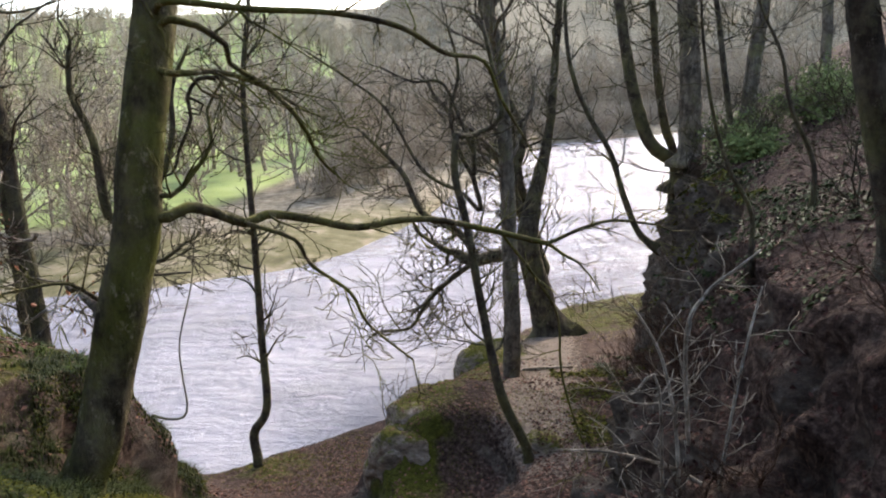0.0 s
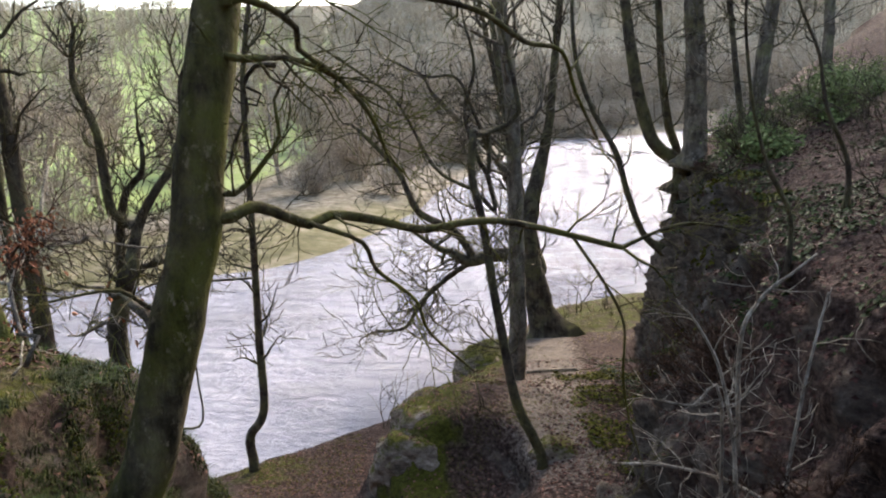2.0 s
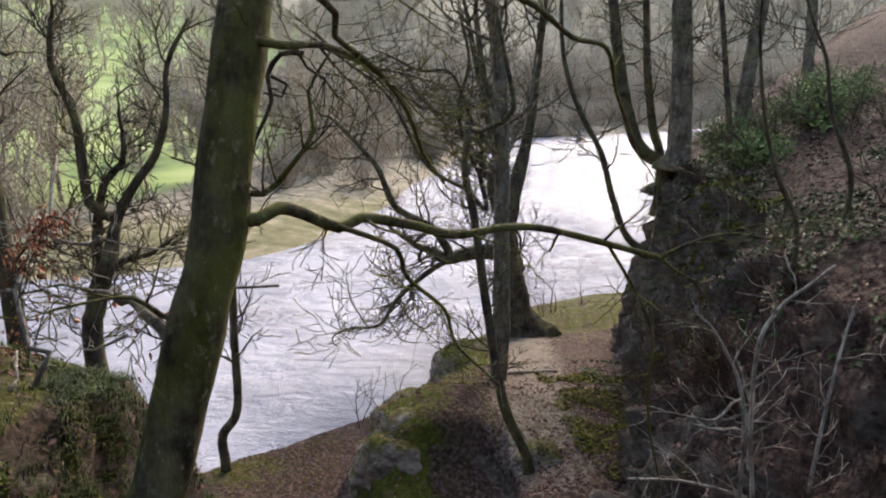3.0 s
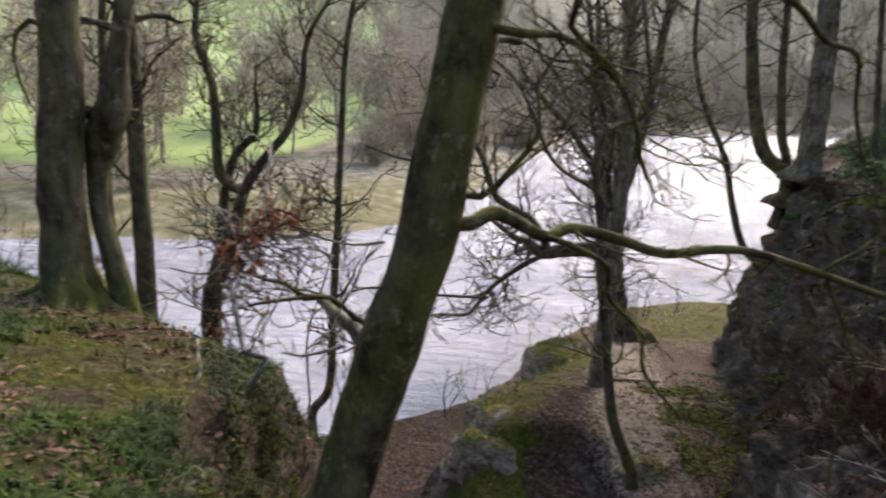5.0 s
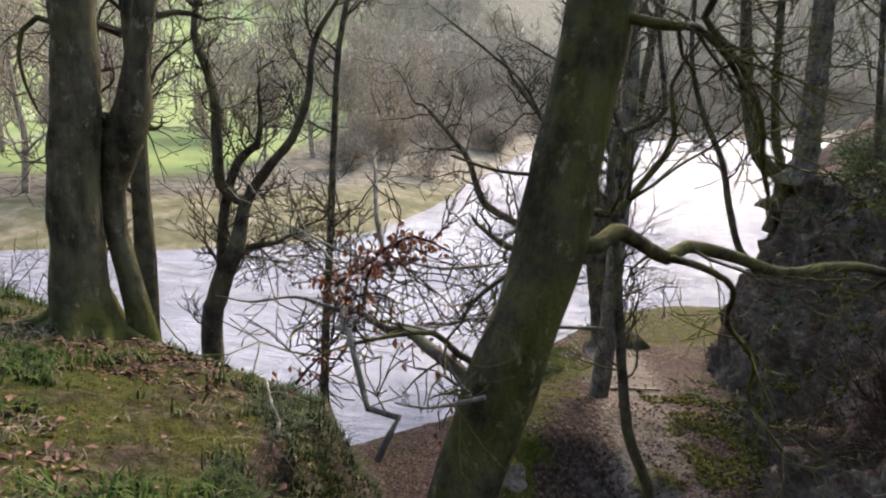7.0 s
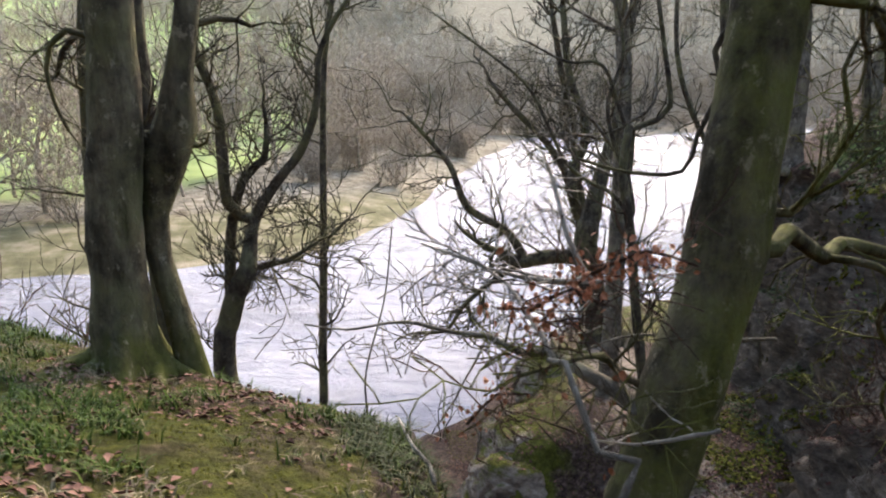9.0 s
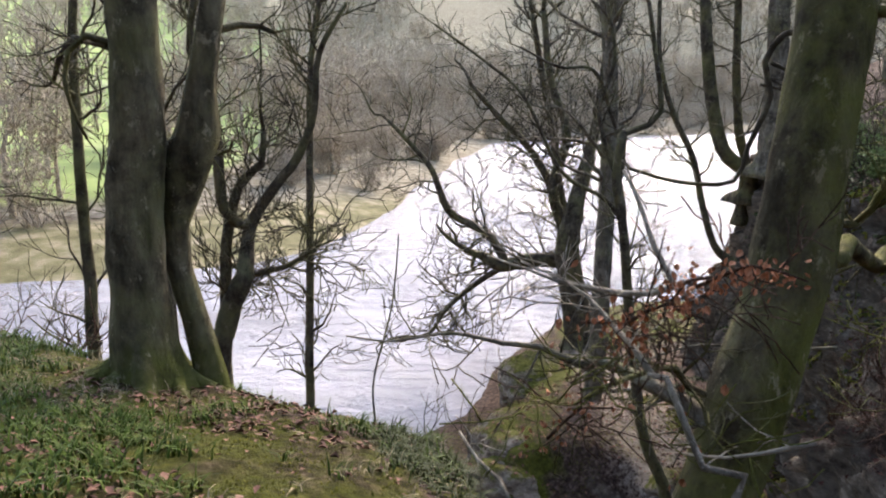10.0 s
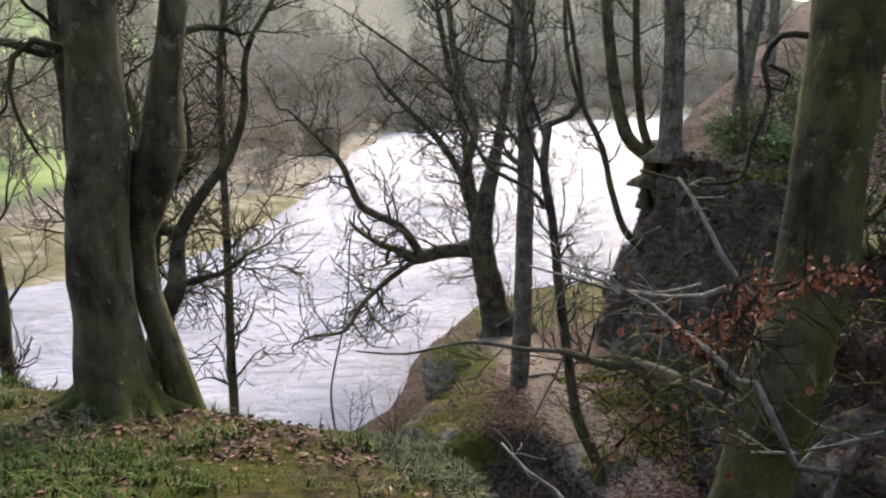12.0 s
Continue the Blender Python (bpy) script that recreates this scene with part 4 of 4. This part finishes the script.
scatter_leaves("leaf_litter", "brown fallen beech leaves on the grassy knoll", LITTER, 16000, (-12, -3.4, 3.6, 10.8), lambda x, y: 0.95 if lump_noise(x, y + 4, 0.9) > 0.14 or math.hypot(x + 6.3, y - 8.0) < 0.75 else 0.1, 0.06, 311)
scatter_leaves("leaf_litter", "purple-brown fallen leaves in the gully", LITTER, 22000, (-7, 5, 9, 24), lambda x, y: 0.8 if lump_noise(x, y, 0.5) > -0.15 else 0.3, 0.08, 312, 0.8)
scatter_leaves("leaf_litter", "dark red-brown fallen leaves on the steep bank", DARK_LITTER, 16000, (1.5, 10, 3, 20), lambda x, y: 0.8 if lump_noise(x, y, 0.6) > -0.2 else 0.25, 0.085, 313, 0.2)
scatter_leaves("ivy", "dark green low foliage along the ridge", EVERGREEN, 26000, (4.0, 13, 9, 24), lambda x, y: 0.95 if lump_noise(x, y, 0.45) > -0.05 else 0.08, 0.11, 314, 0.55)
scatter_leaves("moss", "moss patches on the cliff face", MOSS, 9000, (2.5, 6.5, 15, 22), lambda x, y: 0.8 if lump_noise(x, y, 0.9) > 0.05 else 0.03, 0.12, 315, 0.0)


def shrub(name, label, mat, x, y, tall, stems, seed, thin, lean=(0, 0), group="", spread=0.5, depth=2):
    rnd = random.Random(seed)
    p, n = drop(x, y)
    e = thing(name, p, label, "shrub", group)
    data = ([], [])
    for _ in range(stems):
        a = rnd.random() * 6.283
        d = Vector((spread * math.cos(a) + lean[0], spread * math.sin(a) + lean[1], 0.9))
        sprout(data, p + Vector((0.08 * math.cos(a), 0.08 * math.sin(a), -0.1)), d, tall * rnd.uniform(0.6, 1.15), 0.012 + tall * 0.006, depth, rnd, 0.22, 0.05, thin, 4)
    part("stem_tangle", data, mat, e)["kind"] = "stuff"
    return e


rnd = random.Random(77)
for k in range(14):
    y = rnd.uniform(6, 15)
    x = rnd.uniform(2.3, 4.6) + (0.5 if y > 13 else 0)
    shrub("bank_shrub", "brown leafless shrub rooted in the steep bank", BARK_BROWN, x, y, rnd.uniform(0.7, 1.5), 5, 400 + k, 0.005, (-0.5, -0.2), "shrubs on the steep bank")
for k in range(12):
    shrub("ridge_shrub", "dark leafless shrub on the ridge", BARK_DARK, rnd.uniform(5, 10), rnd.uniform(11, 22), rnd.uniform(1.0, 2.2), 6, 440 + k, 0.007, (-0.1, 0), "shrubs on the ridge")
for k in range(14):
    x = -15.0 + k * 0.55 + rnd.uniform(-0.3, 0.3)
    shrub("bank_bush", "brown leafless bush below the knoll", BARK_BROWN, x, rnd.uniform(11.5, 16), rnd.uniform(1.0, 1.9), 6, 660 + k, 0.008, (0, 0), "bushes below the knoll")
for k, (x, y, tall) in enumerate(((-9.4, 11.0, 1.0), (-10.3, 11.3, 1.3), (-8.7, 11.6, 0.8))):
    shrub("bank_bush", "low brown dead bush at the knoll's back edge", BARK_BROWN, x, y, tall, 5, 470 + k, 0.006, (0.2, -0.1), "bushes below the knoll")
for k, (x, y) in enumerate(((-1.6, 23.6), (0.4, 28.6), (4.6, 36.0), (6.2, 36.6), (7.6, 36.4), (5.4, 35.0), (-3.0, 25.0))):
    shrub("waterside_sapling", "thin upright saplings at the water's edge", BARK_DARK, x, y, rnd.uniform(1.8, 3.2), 2, 480 + k, 0.009, (0, 0), "saplings at the water's edge", 0.12, 1)

NEAR_B1 = [(-3.03, 5.72, -0.32, 0.048), (-3.11, 5.83, -0.25, 0.043), (-3.27, 5.97, -0.19, 0.038), (-3.34, 6.07, -0.17, 0.034), (-3.43, 6.17, -0.15, 0.029), (-3.53, 6.26, -0.2, 0.025), (-3.62, 6.37, -0.19, 0.021), (-3.71, 6.47, -0.17, 0.018), (-3.9, 6.59, -0.19, 0.014), (-4.1, 6.72, -0.18, 0.012), (-4.25, 6.83, -0.21, 0.009), (-4.54, 6.96, -0.3, 0.007), (-4.82, 7.1, -0.31, 0.005)]
NEAR_B2 = [(-3.66, 5.01, 0.27, 0.011), (-3.6, 4.98, 0.27, 0.012), (-3.57, 4.93, 0.18, 0.013), (-3.53, 4.88, 0.07, 0.013), (-3.5, 4.84, -0.01, 0.014), (-3.37, 4.79, -0.02, 0.015), (-3.41, 4.77, -0.1, 0.015), (-3.45, 4.74, -0.19, 0.016)]
NEAR_B3 = [(-3.63, 5.05, 0.26, 0.014), (-3.66, 5.2, 0.32, 0.012), (-3.69, 5.35, 0.35, 0.01), (-3.75, 5.5, 0.42, 0.008), (-3.87, 5.67, 0.47, 0.006), (-3.97, 5.83, 0.49, 0.005)]
NEAR_B4 = [(-3.35, 5.56, 0.44, 0.017), (-3.42, 5.62, 0.39, 0.015), (-3.53, 5.69, 0.37, 0.013), (-3.65, 5.78, 0.37, 0.011), (-3.77, 5.86, 0.38, 0.009), (-3.92, 5.96, 0.42, 0.007), (-4.09, 6.06, 0.46, 0.005)]
PALE1 = [(2.43, 8.2, -3.71, 0.031), (2.43, 8.4, -2.85, 0.026), (2.31, 8.58, -2.04, 0.022), (2.1, 8.68, -1.57, 0.018), (1.94, 8.74, -1.33, 0.014)]
PALE2 = [(3.01, 8.2, -3.74, 0.031), (2.41, 8.28, -3.35, 0.025), (1.68, 8.33, -3.11, 0.019), (1.0, 8.34, -3.04, 0.014)]
PALE3 = [(2.77, 7.79, -3.27, 0.026), (2.94, 7.97, -2.52, 0.021), (3.14, 8.14, -1.78, 0.017), (3.37, 8.3, -1.07, 0.013)]
PALE4 = [(2.12, 8.04, -2.16, 0.019), (1.8, 8.02, -2.21, 0.014), (1.41, 8.04, -2.13, 0.01)]
PALE5 = [(2.76, 9.11, -1.97, 0.029), (3.04, 9.24, -1.42, 0.024), (3.49, 9.32, -1.1, 0.019), (3.78, 9.37, -0.9, 0.014)]
NEAR_C1 = [(-3.44, 5.17, 0.48, 0.014), (-3.49, 5.26, 0.55, 0.013), (-3.53, 5.36, 0.66, 0.012), (-3.55, 5.46, 0.78, 0.01), (-3.56, 5.55, 0.86, 0.009), (-3.58, 5.64, 0.93, 0.008)]
NEAR_C2 = [(-3.02, 4.95, 0.01, 0.011), (-3.16, 5.03, -0.07, 0.009), (-3.27, 5.11, -0.13, 0.007), (-3.41, 5.21, -0.16, 0.005)]
NEAR_C3 = [(-4.04, 5.58, -0.56, 0.012), (-4.06, 5.73, -0.55, 0.01), (-4.14, 5.89, -0.53, 0.008), (-4.21, 6.07, -0.47, 0.006)]
NEAR_C4 = [(-2.33, 5.91, -0.0, 0.01), (-2.67, 5.96, -0.02, 0.009), (-2.98, 6.02, -0.01, 0.007), (-3.23, 6.05, -0.09, 0.006), (-3.44, 6.05, -0.25, 0.004)]
NEAR_C5 = [(-3.0, 6.29, 0.22, 0.012), (-3.21, 6.32, 0.18, 0.01), (-3.44, 6.37, 0.2, 0.008), (-3.68, 6.42, 0.25, 0.006)]
HOOK = [(-4.33, 11.71, -0.63, 0.008), (-4.43, 11.51, -1.51, 0.01), (-4.66, 11.31, -2.39, 0.012), (-4.65, 11.19, -2.92, 0.014), (-4.59, 11.08, -3.41, 0.016), (-4.66, 11.03, -3.61, 0.018), (-4.89, 11.02, -3.63, 0.02), (-5.16, 11.04, -3.56, 0.022)]


def branch(name, label, line, mat, seed, twigs, length, depth, thin):
    """A bare branch with its side twigs."""
    rnd = random.Random(seed)
    e = thing(name, line[0][:3], label, "branch")
    l = curve(line, 0.08)
    data = ([], [])
    tube(data, l, 7, 0.12, 0, seed)
    part("stem", data, mat, e)
    if twigs:
        data = ([], [])
        twigs_along(data, l, twigs, length, depth, rnd, thin, 0.15, 0.02, 0.22, 3)
        part("spray", data, mat, e)["kind"] = "stuff"
    return e, l


for k, line in enumerate((PALE1, PALE2, PALE3, PALE4, PALE5)):
    x, y, z, r = line[0]
    g = ground_at(x, y)
    foot = [(x + 0.1, y + 0.1, g - 0.1, r * 1.2)] if z > g else []
    branch("dead_branch", "pale barkless dead branch over the dark bank", foot + list(line), BARK_PALE, 500 + k, 9, 0.7, 1, 0.005)

# leaf of a beech: a folded, pointed oval
leaf_mesh = bpy.data.meshes.new("leaf")
leaf_mesh.from_pydata([(0, 0, 0), (0.02, 0.022, 0.006), (0.045, 0.02, 0.01), (0.07, 0, 0.004), (0.045, -0.02, 0.012), (0.02, -0.022, 0.008), (0.035, 0, -0.004)], [],
                      [(0, 6, 1), (1, 6, 2), (2, 6, 3), (3, 6, 4), (4, 6, 5), (5, 6, 0)])
leaf_mesh.materials.append(LEAF)


def withered(e, l, count, seed, spread, low=0.3, high=1.0, size=1.0):
    rnd = random.Random(seed)
    for _ in range(count):
        q = l[int((len(l) - 1) * rnd.uniform(low, high))]
        p = Vector(q[:3]) + Vector((rnd.gauss(0, spread), rnd.gauss(0, spread), rnd.gauss(0, spread * 0.5)))
        ob = new("leaf", leaf_mesh)
        ob.parent = e
        ob.matrix_parent_inverse = e.matrix_basis.inverted()
        s = size * rnd.uniform(0.6, 1.0)
        ob.matrix_basis = Matrix.LocRotScale(p, Euler((rnd.uniform(0, 6.28), rnd.uniform(0.3, 2.2), rnd.uniform(0, 6.28))), (s, s, s))


e, l = branch("beech_branch", "bent grey beech branch reaching from the bank's foot", [(*LEAN_TRUNK[2][:3], 0.06)] + NEAR_B1, BARK_GREY, 521, 9, 0.5, 1, 0.004)
withered(e, l, 26, 531, 0.12, 0.0, 0.5)
e, l = branch("dead_branch", "pale zigzag broken branch", NEAR_B2, BARK_PALE, 522, 2, 0.25, 0, 0.004)
e, l = branch("beech_branch", "pale beech branch with withered brown leaves", NEAR_B3, BARK_PALE, 523, 9, 0.5, 1, 0.0035)
withered(e, l, 14, 533, 0.12, 0.0, 0.6)
e, l = branch("beech_branch", "thin pale beech branch", NEAR_B4, BARK_PALE, 524, 5, 0.35, 1, 0.0035)
for k, (line, mat, label) in enumerate(((NEAR_C1, BARK_PALE, "pale upright broken branch over the gully"), (NEAR_C2, BARK_PALE, "pale twig across the leaning trunk"),
                                        (NEAR_C3, BARK_PALE, "thin pale twig across the bank"), (NEAR_C4, BARK_GREY, "thin arching beech branch before the leaning trunk"),
                                        (NEAR_C5, BARK_PALE, "mossy pale branch reaching over the gully"), (HANG_ROOT, BARK_DARK, "dark contorted hanging branch"), (HANG_ROOT2, BARK_DARK, "small dark looping branch"), (HOOK, BARK_DARK, "dark hooked dead stem below the knoll"))):
    branch("beech_branch" if mat == BARK_GREY else "dead_branch", label, line, mat, 600 + k, 2 if k < 6 else 0, 0.3, 1, 0.0035)
for k, (a, b, n) in enumerate((((-3.69, 5.21, 0.39), (-3.44, 5.06, 0.46), 70), ((-3.5, 5.05, 0.58), (-3.2, 4.84, 0.66), 110), ((-3.91, 5.43, -0.19), (-3.67, 5.31, -0.0), 36), ((-3.41, 5.09, 0.61), (-3.56, 5.18, 0.42), 50), ((-3.79, 5.43, 0.33), (-3.62, 5.26, 0.24), 20))):
    a, b = Vector(a), Vector(b)
    mid = (a + b) / 2 + Vector((0, 0, 0.07))
    e, l = branch("beech_twig", "thin twig hung with withered copper beech leaves", [(*a, 0.008), (*mid, 0.006), (*b, 0.004)], BARK_BROWN, 540 + k, 6, 0.35, 1, 0.003)
    withered(e, l, n, 550 + k, 0.06, 0.0, 1.0, 0.52)


def fallen_stick():
    rnd = random.Random(9)
    pts = []
    for k in range(6):
        x, y = 1.7 + 0.32 * k, 21.9 + 0.05 * k
        p, _ = drop(x, y)
        pts.append((x, y, p.z + 0.06, 0.055 - 0.004 * k))
    data = ([], [])
    tube(data, curve(pts, 0.15), 8, 0.15)
    return tagged(part("fallen_stick", data, BARK_PALE, None), "pale fallen stick lying across the footpath", "stick")


fallen_stick()


def tree_stump():
    p, _ = drop(-9.6, 10.2)
    e = thing("tree_stump", p, "broken brown tree stump behind the grassy knoll", "stump")
    data = ([], [])
    tube(data, curve([(p.x, p.y, p.z - 0.2, 0.2), (p.x, p.y, p.z + 0.2, 0.15), (p.x + 0.03, p.y, p.z + 0.55, 0.13)], 0.08), 12, 0.3, 0.3, 4)
    part("trunk", data, BARK_BROWN, e)
    data = ([], [])
    tube(data, [(p.x, p.y, p.z + 0.35, 0.05), (p.x - 0.3, p.y + 0.05, p.z + 0.6, 0.035), (p.x - 0.42, p.y, p.z + 0.9, 0.02)], 7, 0.2)
    part("limb", data, BARK_BROWN, e)


tree_stump()


def evergreen_bush(x, y, size, seed):
    rnd = random.Random(seed)
    p, _ = drop(x, y)
    e = thing("evergreen_bush", p, "yellow-green evergreen bush on the ridge", "bush", "evergreen bushes on the ridge")
    data = ([], [])
    tips = []
    for k in range(16):
        a = rnd.random() * 6.283
        line = sprout(data, p - Vector((0, 0, 0.1)), (math.cos(a), math.sin(a), rnd.uniform(0.5, 1.6)), size * rnd.uniform(0.7, 1.1), 0.03, 1, rnd, 0.2, 0.02, 0.008, 4)
        tips.extend(line[2:])
    part("stem_tangle", data, BARK_DARK, e)
    verts, faces = [], []
    for _ in range(2600):
        q = rnd.choice(tips)
        c = Vector(q[:3]) + Vector((rnd.gauss(0, 0.2), rnd.gauss(0, 0.2), rnd.gauss(0, 0.15)))
        t = Vector((rnd.gauss(0, 1), rnd.gauss(0, 1), rnd.gauss(0, 0.6))).normalized()
        u = t.orthogonal().normalized()
        s = rnd.uniform(0.05, 0.1)
        b = len(verts)
        verts.extend((c - t * s, c + u * s * 0.4, c + t * s, c - u * s * 0.4))
        faces.append((b, b + 1, b + 2, b + 3))
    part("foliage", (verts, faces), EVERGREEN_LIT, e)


for k, (x, y, size) in enumerate(((8.2, 21.8, 1.3), (9.8, 20.5, 1.5), (7.2, 18.5, 0.9), (11.5, 22.5, 1.6))):
    evergreen_bush(x, y, size, 900 + k)


def root(parent, start, away, reach, r, seed):
    """A surface root that runs down from the trunk into the turf."""
    rnd = random.Random(seed)
    pts = []
    side = Vector((-away[1], away[0], 0)) * rnd.uniform(-0.25, 0.25)
    for k in range(7):
        t = k / 6
        x, y = start[0] + (away[0] + side.x * t) * reach * t, start[1] + (away[1] + side.y * t) * reach * t
        p, _ = drop(x, y)
        z = p.z + (start[2] - p.z) * (1 - t) ** 3.2 + 0.05 * (1 - t) - 0.04 * t
        pts.append((x, y, z, r * (1 - 0.7 * t)))
    data = ([], [])
    tube(data, curve(pts, 0.06), 10, 0.25, 0, seed)
    part("root", data, BARK_TWIN, parent)


for k, (a, reach, r) in enumerate(((250, 0.5, 0.13), (215, 0.52, 0.12), (285, 0.48, 0.14), (320, 0.55, 0.13), (180, 0.55, 0.12), (350, 0.6, 0.1), (30, 0.5, 0.1))):
    root(TWIN_TREE, (-6.55 + 0.12 * math.cos(radians(a)), 8.72 + 0.12 * math.sin(radians(a)), -0.95), (math.cos(radians(a)), math.sin(radians(a))), reach, r, 950 + k)
